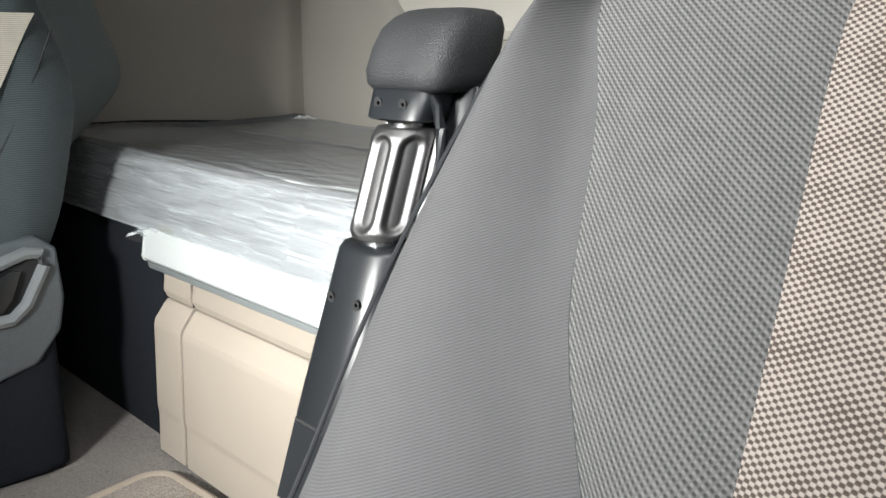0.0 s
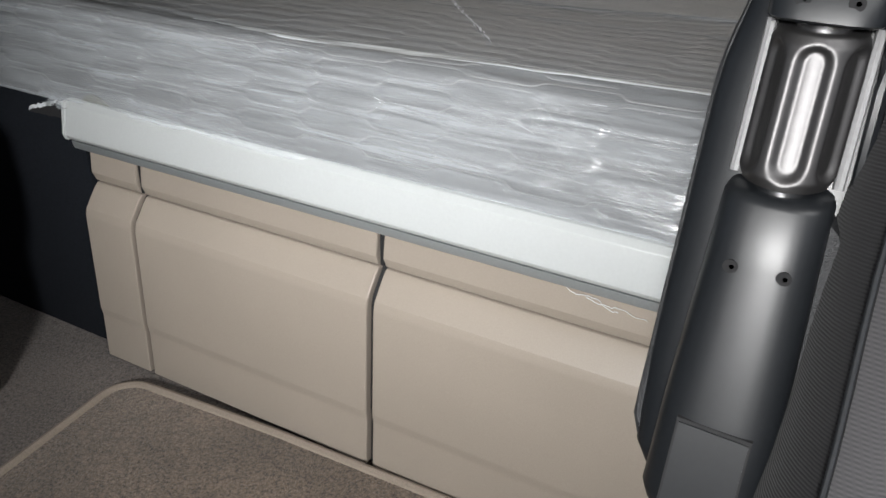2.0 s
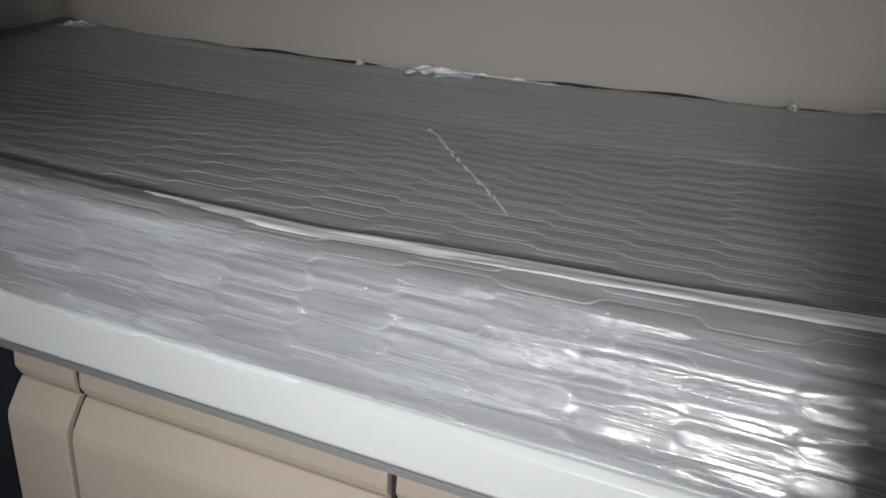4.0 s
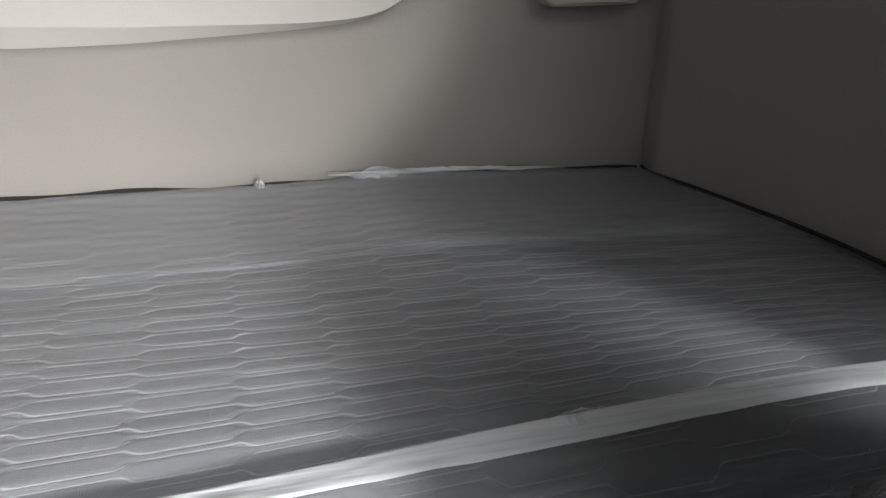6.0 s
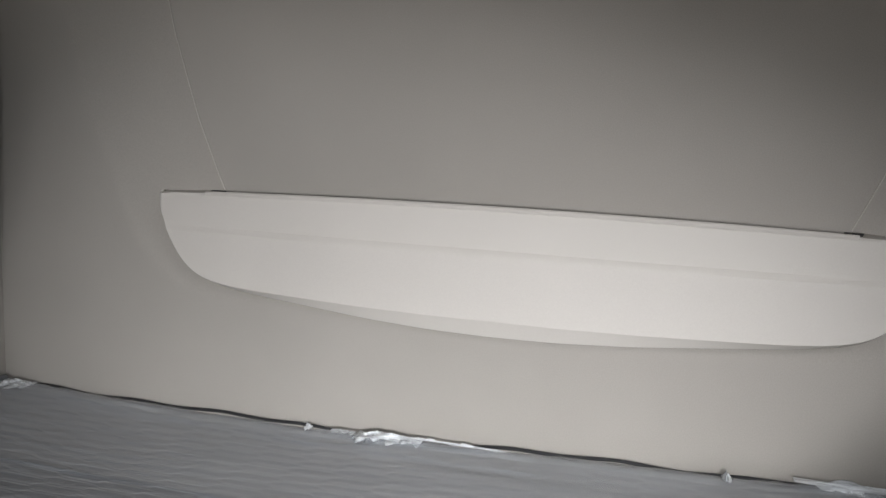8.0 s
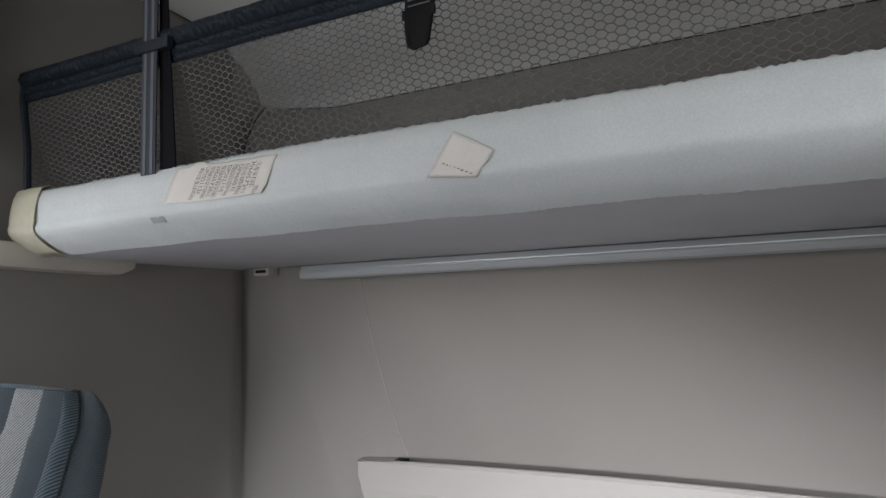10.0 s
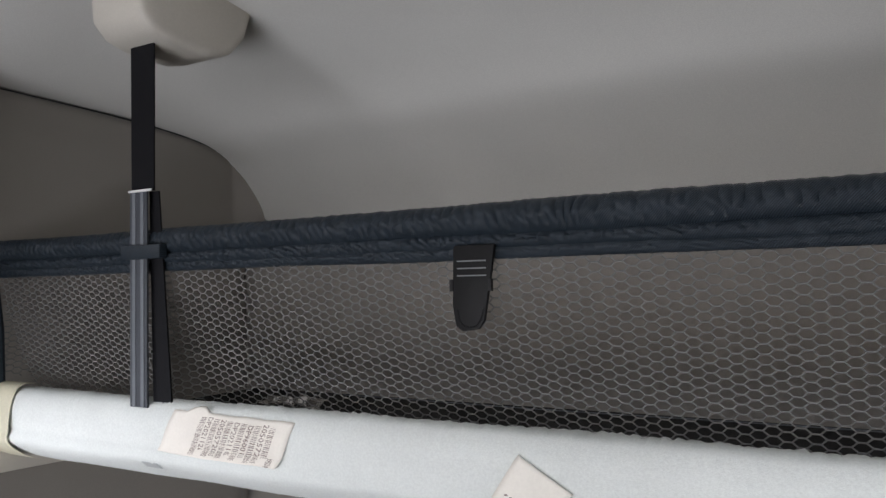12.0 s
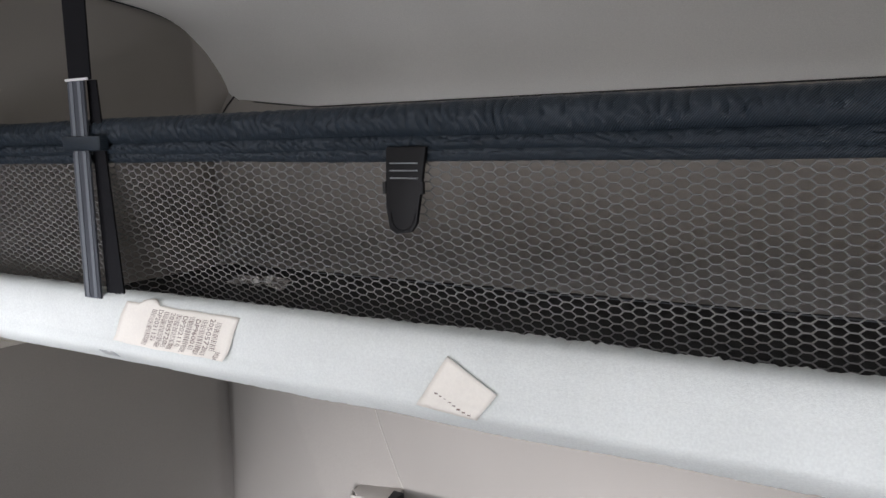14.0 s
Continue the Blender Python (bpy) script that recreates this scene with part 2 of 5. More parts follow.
def film_material(name, haze0, haze1, strength, rough, ior=1.38, fine=0.0, base=(0.66, 0.70, 0.73)):
    """Thin clear packing film: mostly see-through, with sharp gloss and a milky haze that also paints reflections."""
    m = bpy.data.materials.new(name)
    m.use_nodes = True
    n, l = m.node_tree.nodes, m.node_tree.links
    p = n["Principled BSDF"]
    p.inputs["Base Color"].default_value = (*base, 1)
    p.inputs["Roughness"].default_value = 0.3
    tc = n.new("ShaderNodeTexCoord")
    mp = n.new("ShaderNodeMapping")
    mp.inputs["Scale"].default_value = (2.0, 30.0, 30.0)
    l.new(tc.outputs["Object"], mp.inputs[0])
    t = n.new("ShaderNodeTexNoise")
    t.inputs["Scale"].default_value = 1.8
    t.inputs["Detail"].default_value = 8.0
    t.inputs["Distortion"].default_value = 0.6
    l.new(mp.outputs[0], t.inputs["Vector"])
    b = n.new("ShaderNodeBump")
    b.inputs["Strength"].default_value = strength
    b.inputs["Distance"].default_value = 0.003
    l.new(t.outputs[0], b.inputs["Height"])
    l.new(b.outputs[0], p.inputs["Normal"])
    r = n.new("ShaderNodeMapRange")
    r.inputs[1].default_value, r.inputs[2].default_value = 0.35, 0.75
    r.inputs[3].default_value, r.inputs[4].default_value = haze0, haze1
    haze = t.outputs[0]
    if fine:
        mp2 = n.new("ShaderNodeMapping")
        mp2.inputs["Scale"].default_value = (4.5, 95.0, 95.0)
        l.new(tc.outputs["Object"], mp2.inputs[0])
        t2 = n.new("ShaderNodeTexNoise")
        t2.inputs["Scale"].default_value = 1.2
        t2.inputs["Detail"].default_value = 6.0
        t2.inputs["Distortion"].default_value = 1.2
        l.new(mp2.outputs[0], t2.inputs["Vector"])
        ma = n.new("ShaderNodeMath")
        ma.operation = "MULTIPLY_ADD"
        ma.inputs[1].default_value = fine
        l.new(t2.outputs[0], ma.inputs[0])
        mb = n.new("ShaderNodeMath")
        mb.operation = "SUBTRACT"
        mb.inputs[1].default_value = 0.5 * fine
        l.new(t.outputs[0], mb.inputs[0])
        l.new(mb.outputs[0], ma.inputs[2])
        haze = ma.outputs[0]
        l.new(haze, b.inputs["Height"])
    l.new(haze, r.inputs[0])
    tr = n.new("ShaderNodeBsdfTransparent")
    mx = n.new("ShaderNodeMixShader")
    l.new(r.outputs[0], mx.inputs[0])
    l.new(tr.outputs[0], mx.inputs[1])
    l.new(p.outputs[0], mx.inputs[2])
    gl = n.new("ShaderNodeBsdfGlossy")
    gl.inputs["Roughness"].default_value = rough
    l.new(b.outputs[0], gl.inputs["Normal"])
    fr = n.new("ShaderNodeFresnel")
    fr.inputs["IOR"].default_value = ior
    l.new(b.outputs[0], fr.inputs["Normal"])
    m2 = n.new("ShaderNodeMixShader")
    l.new(fr.outputs[0], m2.inputs[0])
    l.new(mx.outputs[0], m2.inputs[1])
    l.new(gl.outputs[0], m2.inputs[2])
    l.new(m2.outputs[0], n["Material Output"].inputs[0])
    return m


FILM = film_material("clear_packing_film", 0.13, 0.27, 0.40, 0.16, 1.70, 0.7)
# stronger haze in the rear and front films paints in missing reflections
FILM_REAR = film_material("packing_film_rear_sheen", 0.24, 0.38, 0.28, 0.26, 2.05, 0.7)
FILM_FRONT = film_material("packing_film_sheen_haze", 0.15, 0.36, 0.5, 0.20, 1.85, 1.0, (0.74, 0.79, 0.83))
# white haze paints the fold's highlight; torn film edges share it
FILM_LIP = film_material("white_film_edge_and_glint", 0.85, 1.0, 0.4, 0.22, 1.5, 0.7, (0.84, 0.88, 0.90))
FILM_MILKY = film_material("milky_packing_film", 0.45, 0.98, 0.6, 0.15, 1.5, 0.8, (0.84, 0.87, 0.88))
FILM_KNOT = film_material("creased_packing_film", 0.04, 0.16, 0.3, 0.12, 1.55, 0.9, (0.80, 0.83, 0.85))
STITCH = material("pale_seam_glint", (0.225, 0.225, 0.23), 0.75, grain=0.15, grain_scale=700)

# ---------------------------------------------------------------- building helpers


def finish(me, mat, smooth=True, angle=40):
    me.materials.append(mat)
    if smooth:
        me.shade_smooth()
        me.set_sharp_from_angle(angle=radians(angle))


def part(name, bm, mat, parent=None, label="", smooth=True, angle=40):
    """One mesh object from a bmesh, at top level or under a thing."""
    me = bpy.data.meshes.new(name)
    bmesh.ops.recalc_face_normals(bm, faces=bm.faces[:])
    bm.to_mesh(me)
    bm.free()
    finish(me, mat, smooth, angle)
    ob = new(name, me)
    if parent:
        ob.parent = parent
    if label:
        tagged(ob, label)
    return ob


def mesh_part(name, verts, faces, mat, parent=None, label="", smooth=True, angle=40):
    me = bpy.data.meshes.new(name)
    me.from_pydata([tuple(v) for v in verts], [], faces)
    me.validate()
    finish(me, mat, smooth, angle)
    ob = new(name, me)
    if parent:
        ob.parent = parent
    if label:
        tagged(ob, label)
    return ob


def thing(name, label, category, group="", at=(0, 0, 0)):
    ob = new(name)
    ob.empty_display_size = 0.05
    ob.location = at
    return tagged(ob, label, category, group)


def box(lo, hi, bevel=0.0, seg=2):
    bm = bmesh.new()
    bmesh.ops.create_cube(bm, size=1)
    lo, hi = Vector(lo), Vector(hi)
    for v in bm.verts:
        v.co = Vector([(lo[i] + hi[i]) / 2 + v.co[i] * (hi[i] - lo[i]) for i in range(3)])
    if bevel:
        bmesh.ops.bevel(bm, geom=bm.edges[:], offset=bevel, segments=seg, profile=0.6, affect="EDGES")
    return bm


def prism(outline, lo, hi, axis="x", bevel=0.0, seg=2):
    """A closed outline pushed along an axis. Outline in the two other axes, in xyz order."""
    bm = bmesh.new()
    k = "xyz".index(axis)

    def at(p, d):
        c = list(p)
        c.insert(k, d)
        return bm.verts.new(c)

    a = [at(p, lo) for p in outline]
    b = [at(p, hi) for p in outline]
    bm.faces.new(a)
    bm.faces.new(list(reversed(b)))
    for i in range(len(a)):
        j = (i + 1) % len(a)
        bm.faces.new((a[i], b[i], b[j], a[j]))
    bmesh.ops.recalc_face_normals(bm, faces=bm.faces[:])
    if bevel:
        bmesh.ops.bevel(bm, geom=bm.edges[:], offset=bevel, segments=seg, profile=0.6, affect="EDGES", clamp_overlap=True)
    return bm


def loft(rings, closed=True, caps=True):
    """Rings of equally many points joined into a skin."""
    bm = bmesh.new()
    vs = [[bm.verts.new(p) for p in r] for r in rings]
    n = len(vs[0])
    for a, b in zip(vs, vs[1:]):
        for i in range(n if closed else n - 1):
            j = (i + 1) % n
            bm.faces.new((a[i], a[j], b[j], b[i]))
    if caps and closed:
        bm.faces.new(list(reversed(vs[0])))
        bm.faces.new(vs[-1])
    return bm


def tube(points, radius, sides=8, closed=False):
    """A round cord along points."""
    pts = [Vector(p) for p in points]
    rings = []
    for i, p in enumerate(pts):
        d = (pts[min(i + 1, len(pts) - 1)] - pts[max(i - 1, 0)]).normalized()
        u = d.cross(Vector((0, 0, 1)))
        if u.length < 0.1:
            u = d.cross(Vector((1, 0, 0)))
        u.normalize()
        w = d.cross(u)
        rings.append([p + radius * (math.cos(a) * u + math.sin(a) * w) for a in (2 * math.pi * k / sides for k in range(sides))])
    return loft(rings)


def grid_faces(nu, nv):
    i = np.arange(nu - 1)[:, None] * nv + np.arange(nv - 1)[None, :]
    f = np.stack([i, i + nv, i + nv + 1, i + 1], -1).reshape(-1, 4)
    return f.tolist()


def sheet(name, X, Y, Z, mat, parent=None, label="", smooth=True, angle=60, flip=False):
    if flip:
        X, Y, Z = X[::-1], Y[::-1], Z[::-1]
    nu, nv = X.shape
    return mesh_part(name, np.stack([X, Y, Z], -1).reshape(-1, 3), grid_faces(nu, nv), mat, parent, label, smooth, angle)


def sm(t):
    t = np.clip(t, 0, 1)
    return t * t * (3 - 2 * t)


def smooth_curve(x, xs, ys):
    """Cubic through the given points, without overshoot."""
    xs, ys = np.array(xs, float), np.array(ys, float)
    h, d = np.diff(xs), np.diff(ys) / np.diff(xs)
    m = np.r_[d[0], np.where(d[:-1] * d[1:] > 0, 2 * d[:-1] * d[1:] / (d[:-1] + d[1:] - 1e-12), 0), d[-1]]
    i = np.clip(np.searchsorted(xs, x) - 1, 0, len(h) - 1)
    t = (x - xs[i]) / h[i]
    return ys[i] * (1 + 2 * t) * (1 - t) ** 2 + ys[i + 1] * t ** 2 * (3 - 2 * t) + h[i] * (m[i] * t * (1 - t) ** 2 - m[i + 1] * t ** 2 * (1 - t))


def joined(bms):
    out = bmesh.new()
    for b in bms:
        me = bpy.data.meshes.new("scratch")
        b.to_mesh(me)
        b.free()
        out.from_mesh(me)
        bpy.data.meshes.remove(me)
    return out


def wobble(shape, seed, steps):
    """Smooth random waviness: a coarse random grid blown up."""
    r = np.random.RandomState(seed)
    nu, nv = shape
    ku, kv = steps
    g = r.rand(ku + 1, kv + 1) * 2 - 1
    u, v = np.linspace(0, ku - 1e-6, nu), np.linspace(0, kv - 1e-6, nv)
    iu, iv = u.astype(int), v.astype(int)
    fu, fv = sm(u - iu)[:, None], sm(v - iv)[None, :]
    a, b = g[iu][:, iv], g[iu + 1][:, iv]
    c, d = g[iu][:, iv + 1], g[iu + 1][:, iv + 1]
    return (a * (1 - fu) + b * fu) * (1 - fv) + (c * (1 - fu) + d * fu) * fv


FLOOR = 0.14
W = 1.1

# ---------------------------------------------------------------- shell of the cab
ground = sheet("floor", *np.meshgrid(np.linspace(-1.25, 1.25, 40), np.linspace(-2.7, 0.2, 40), indexing="ij"),
               FLOOR + 0.004 * wobble((40, 40), 3, (9, 9)), CARPET)
tagged(ground, "brown carpeted cab floor", "floor", kind="structure")


def ridge_x(z):
    return np.interp(z, [0.86, 0.92, 0.99, 1.22, 1.44, 2.1], [0.60, 0.71, 0.77, 0.868, 0.93, 1.0])


def seam_x(z):
    return np.interp(z, [1.087, 1.23, 1.40, 1.54, 2.1], [0.59, 0.650, 0.705, 0.737, 0.80])


def rear_y(X, Z):
    """The lining of the rear wall: dished behind the pocket, between two slanting seams."""
    a = np.abs(X - 0.012)
    xr, xs = ridge_x(Z), seam_x(Z)
    inward = np.clip((xr - a) / np.maximum(xr - xs, 0.05), 0, 1) ** 0.85
    y = 0.052 * inward * sm((Z - 0.86) / 0.14) * (1 - 0.6 * sm((Z - 1.45) / 0.5))
    y += -0.0035 * np.exp(-((a - xs) / 0.007) ** 2) * sm((Z - 1.08) / 0.02) * sm((1.62 - Z) / 0.5)
    y += 0.02 * sm((a - 1.0) / 0.1) * sm((1.7 - Z) / 1.0) * 0
    return y


X, Z = np.meshgrid(np.linspace(-1.16, 1.16, 240), np.linspace(0.1, 2.06, 170), indexing="ij")
rear_wall = sheet("wall_rear", X, rear_y(X, Z), Z, WALL)
rear_wall.modifiers.new("thickness", "SOLIDIFY").thickness = 0.03
tagged(rear_wall, "beige felt-lined rear cab wall", "wall", kind="structure")

PX = 0.0125
# storage pocket moulded in front of the rear wall
def pocket_top(x):
    """The pocket's upper edge bows up towards its middle."""
    return 1.0775 + 0.0115 * (1 - np.clip((np.asarray(x) - PX) / 0.72, -1, 1) ** 2)


def pocket_low(x):
    return np.interp(np.abs(x), [0, 0.12, 0.25, 0.49, 0.57, 0.622, 0.657, 0.677, 0.697, 0.7245],
                     [0.846, 0.848, 0.856, 0.880, 0.892, 0.908, 0.938, 0.968, 1.012, 1.074])


xs = np.linspace(-0.7235, 0.7235, 220)
v = np.r_[0, 0.03, np.linspace(0.2, 0.999, 5), np.linspace(1, 2, 34)]
X, V = np.meshgrid(xs, v, indexing="ij")
low_ = np.convolve(np.pad(pocket_low(xs), 7, mode="edge"), np.hanning(15) / np.hanning(15).sum(), "valid")
ZB = np.repeat(np.where(np.abs(xs) > 0.69, pocket_low(xs), low_)[:, None], len(v), 1)
band = 0.004 + 0.028 * sm((0.71 - np.abs(X)) / 0.7)
TOP = pocket_top(X + PX)
ZB = ZB + 0.008
ZC = np.minimum(ZB + band, TOP - 0.002)
Z = np.where(V < 1, ZB + (ZC - ZB) * V, ZC + (TOP - ZC) * (V - 1))
rise = np.where(V < 1, 0.62 + 0.38 * V, 1.0) * sm((0.725 - np.abs(X)) / 0.02)
lean = -0.010 * sm((Z - 1.005) / 0.012) + 0.004 * np.exp(-((np.abs(X) - 0.56) / 0.05) ** 2)
Y = -0.002 - 0.034 * rise - lean * 0.6 * rise
Y = np.where(V == 0, 0.006, Y)
pocket = thing("storage_pocket", "pale beige moulded storage pocket on the rear wall", "storage pocket")
X = np.where(X < 0, 0.975 * X, X)
front = sheet("pocket_front", X + PX, Y, Z, POCKET, pocket, angle=22)
front.modifiers.new("thickness", "SOLIDIFY").thickness = 0.006
rim = []
for i, x in enumerate(np.linspace(PX - 0.585, PX + 0.585, 60)):
    zt = float(pocket_top(x))
    rim.append([(x, -0.032, zt - 0.004), (x, -0.034, zt + 0.001), (x, -0.031, zt + 0.005), (x, -0.022, zt + 0.005), (x, -0.019, zt + 0.001), (x, -0.020, zt - 0.006)])
part("pocket_rim", loft(rim), POCKET, pocket)
for s in (-1, 1):
    top = [(PX + s * q, y) for q, y in ((0.7245, 0.03), (0.7175, -0.004), (0.687, -0.030), (0.585, -0.031), (0.593, 0.0), (0.608, 0.06), (0.712, 0.06))]
    top = [(x if x > 0 else 0.975 * (x - PX) + PX, y) for x, y in top]
    bm = prism(top, -0.008, 0.0015, "z", 0.0015)
    for vtx in bm.verts:
        vtx.co.z += float(pocket_top(vtx.co.x))
    part("pocket_shoulder", bm, POCKET, pocket)
for s in (-1, 1):
    ZN = float(pocket_top(PX + s * 0.588))
    part("notch", prism([(PX + s * q, y) for q, y in ((0.574, -0.020), (0.592, -0.014), (0.604, 0.03), (0.574, 0.03))], ZN - 0.012, ZN + 0.0035, "z", 0.001), DARK, pocket)
    bead = [(0.012 + s * float(seam_x(z)), float(rear_y(np.array(0.012 + s * float(seam_x(z))), np.array(z))) - 0.0012, z) for z in np.linspace(1.085, 1.56, 24)]
    tagged(part("trim", tube(bead, 0.0012, 6), BEAD), "thin pale seam bead on the rear wall lining", "trim", kind="structure")
part("pocket_floor", box((-0.60, -0.024, 1.03), (0.62, 0.06, 1.04)), POCKET, pocket)


def side_x(y, z, s=1):
    """Half width of the cab beside the bunks: a padded panel, rolled back at the rear corner, wider low down and to the front."""
    off = 0.018 - 0.028 * sm((y + 0.065) / 0.075)
    splay = np.interp(y, [-1.0, -0.5, -0.36, -0.15, -0.05, 0.0], [0.130, 0.120, 0.095, 0.052, 0.018, 0.0]) * sm((1.5 - z) / 0.9)
    return W - 0.006 - off + splay * (1.15 if s < 0 else 1.0)


def edge_z(y):
    """Height at which the side lining meets the ceiling."""
    return smooth_curve(y, [-2.6, -0.69, -0.53, -0.366, -0.21, -0.15, -0.09, -0.05, -0.02, 0.0, 0.055], [2.262, 2.256, 2.251, 2.243, 2.228, 2.217, 2.196, 2.165, 2.130, 2.100, 2.03])


def side_wall(s, name):
    us = np.r_[np.linspace(-1.02 if s < 0 else -0.935, -0.10, 24), np.linspace(-0.09, 0.012, 26)]
    Yy, K = np.meshgrid(us, np.linspace(0, 1, 70), indexing="ij")
    Zz = 0.1 + (edge_z(Yy) + 0.012 - 0.1) * K
    curl = 0.062 * np.clip((Zz - 1.90) / 0.14, 0, 1.25) ** 1.8 * sm((Yy + 0.075) / 0.08)
    ob = sheet(name, s * (side_x(Yy, Zz, s) - curl), Yy, Zz, WALL)
    ob.modifiers.new("thickness", "SOLIDIFY").thickness = -0.02 * s
    return tagged(ob, "beige felt-lined side wall beside the bunks", "wall", kind="structure")


side_wall(-1, "wall_left")
side_wall(1, "wall_right")

# ceiling: falls in a curve to the rear wall and to both sides
us, vs_ = np.linspace(-1.14, 1.14, 120), np.linspace(-2.6, 0.055, 130)
X, Y = np.meshgrid(us, vs_, indexing="ij")
zc = smooth_curve(Y, [-2.6, -1.2, -0.6, -0.35, -0.18, -0.08, 0.02, 0.055], [2.40, 2.385, 2.340, 2.278, 2.190, 2.110, 2.005, 1.965])
t = sm((1.105 - np.abs(X)) / np.interp(Y, [-2.6, -0.35, -0.12, -0.03, 0.0], [0.34, 0.30, 0.24, 0.13, 0.10]))
ceil = sheet("ceiling", X, Y, edge_z(Y) * (1 - t) + zc * t, CEILING)
ceil.modifiers.new("thickness", "SOLIDIFY").thickness = -0.03
tagged(ceil, "pale grey-beige curved cab ceiling", "ceiling", kind="structure")

joint = part("trim", tube([(x, y - 0.0022, float(np.interp(y, [0.0, 0.02, 0.055], [2.027, 2.005, 1.965])) - 0.0022) for x, y in ((x, float(rear_y(np.array(x), np.array(2.0)))) for x in np.linspace(-0.955, 0.955, 80))], 0.0016, 6), DARK)
tagged(joint, "dark joint between ceiling and rear wall", "trim", kind="structure")
for s in (-1, 1):
    pts = [(s * x, y, z) for x, y, z in ((1.016, -0.002, 2.036), (1.040, -0.003, 2.016), (1.058, -0.004, 1.996), (1.074, -0.006, 1.968), (1.088, -0.010, 1.935), (1.096, -0.012, 1.90), (1.100, -0.014, 1.86), (1.101, -0.014, 1.80))]
    tagged(part("trim", tube(pts, 0.0020, 6), DARK), "dark curved joint between side and rear lining", "trim", kind="structure")
    # thin dark cord draws the shadow line where side lining meets ceiling
    run = [(s * (float(side_x(np.array(y), np.array(2.2))) - 0.003), y, float(edge_z(y)) - 0.002) for y in np.linspace(-1.0, -0.03, 50)]
    run += [(s * x, y, z) for x, y, z in ((1.076, -0.012, 2.118), (1.058, -0.006, 2.090), (1.036, -0.004, 2.060), (1.016, -0.002, 2.037), (1.000, 0.002, 2.022), (0.980, 0.008, 2.011), (0.955, 0.016, 2.005))]
    tagged(part("trim", tube(run, 0.0014, 6), SEAM), "dark cord for the shadow line between side lining and ceiling", "trim", kind="structure")

# doors, dashboard and windscreen surround close the cab in front
for s, name, low, back in ((-1, "wall_door_left", 1.1, -1.30), (1, "wall_door_right", 0.58, -0.97)):
    lo, hi = s * 1.22 - 0.02, s * 1.22 + 0.02
    end = -1.0 if s < 0 else -0.93
    bms = [box((lo, -2.7, 0.1), (hi, end, low)), box((lo, -2.7, 2.15), (hi, end, 2.45)),
           box((lo, back, low), (hi, end, 2.15)), box((lo, -2.7, low), (hi, -2.35, 2.15)),
           box((min(s * 1.17, s * 1.24), end - 0.03, 0.1), (max(s * 1.17, s * 1.24), end + 0.01, 2.45))]
    if s < 0:
        bms.append(box((-1.17, -1.03, 0.1), (-1.09, -0.99, 2.45)))
    tagged(part(name, joined(bms), WALL, smooth=False), "beige door side with an opening to daylight", "wall", kind="structure")
bms = [box((-1.25, -2.75, 0.1), (1.25, -2.65, 1.05)), box((-1.25, -2.75, 1.95), (1.25, -2.65, 2.45)),
       box((-1.25, -2.75, 1.05), (-1.1, -2.65, 1.95)), box((1.1, -2.75, 1.05), (1.25, -2.65, 1.95))]
tagged(part("wall_front", joined(bms), DASH, smooth=False), "dark dashboard wall with the windscreen opening", "wall", kind="structure")

# ---------------------------------------------------------------- lower bunk
# profile of the mattress from the rear wall to the front rail
PY = np.array([-0.010, -0.014, -0.026, -0.05, -0.12, -0.40, -0.60, -0.715, -0.745, -0.757, -0.768, -0.785, -0.81, -0.832, -0.850, -0.868, -0.882, -0.892])
PZ = np.array([0.58, 0.636, 0.650, 0.654, 0.650, 0.648, 0.650, 0.648, 0.642, 0.640, 0.652, 0.664, 0.668, 0.660, 0.640, 0.612, 0.585, 0.552])
seg = np.r_[0, np.cumsum(np.hypot(np.diff(PY), np.diff(PZ)))]


def quilt(x, s):
    """Long flat hexagons stitched in rows along the bunk: how near a seam lies, 0 to 1."""
    h, cell = 0.0155, 0.170
    best = np.full(x.shape, 1.0)
    k0 = np.floor(s / h)
    for dk in (-1, 0, 1, 2):
        k = k0 + dk
        ph = (x / cell + 0.5 * (k % 2)) % 1.0
        tri = np.abs(ph - 0.5) * 4 - 1
        line = h * (k + 0.25 * np.clip(tri * 8.0, -1, 1))
        best = np.minimum(best, np.abs(s - line))
    return np.exp(-(best / 0.0026) ** 2), np.exp(-(best / 0.0040) ** 2)


nx, ns = 640, 620
xs = np.linspace(-1.085, 1.085, nx)
ss = np.linspace(0, seg[-1], ns)
X, S = np.meshgrid(xs, ss, indexing="ij")
by, bz = np.interp(S, seg, PY), np.interp(S, seg, PZ)
ty, tz = np.gradient(np.interp(ss, seg, PY)), np.gradient(np.interp(ss, seg, PZ))
ker = np.hanning(13) / np.hanning(13).sum()
ty, tz = np.convolve(ty, ker, "same"), np.convolve(tz, ker, "same")
ln = np.hypot(ty, tz) + 1e-9
ny, nz = (tz / ln)[None, :], (-ty / ln)[None, :]


def askew(x, s):
    """Shifts the front fold of the bunk rearwards towards the driver's side, to fit the camera's view."""
    return np.clip(0.11 * (x - 0.19), -0.018, 0.075) * sm((s - front_at + 0.26) / 0.24) * sm((front_at + 0.13 - s) / 0.10)


front_at = np.interp(-0.762, PY[::-1], seg[::-1])
by = by + askew(X, S)


def drop(x, y):
    """Lowers the rear of the mattress on the passenger's side, to fit the camera's view."""
    return np.interp(x, [-1.08, -0.6, -0.29, 0.05, 0.43, 0.63, 1.1], [-0.016, -0.024, -0.021, -0.011, 0.0, 0.014, 0.010]) * sm((y + 0.68) / 0.5)


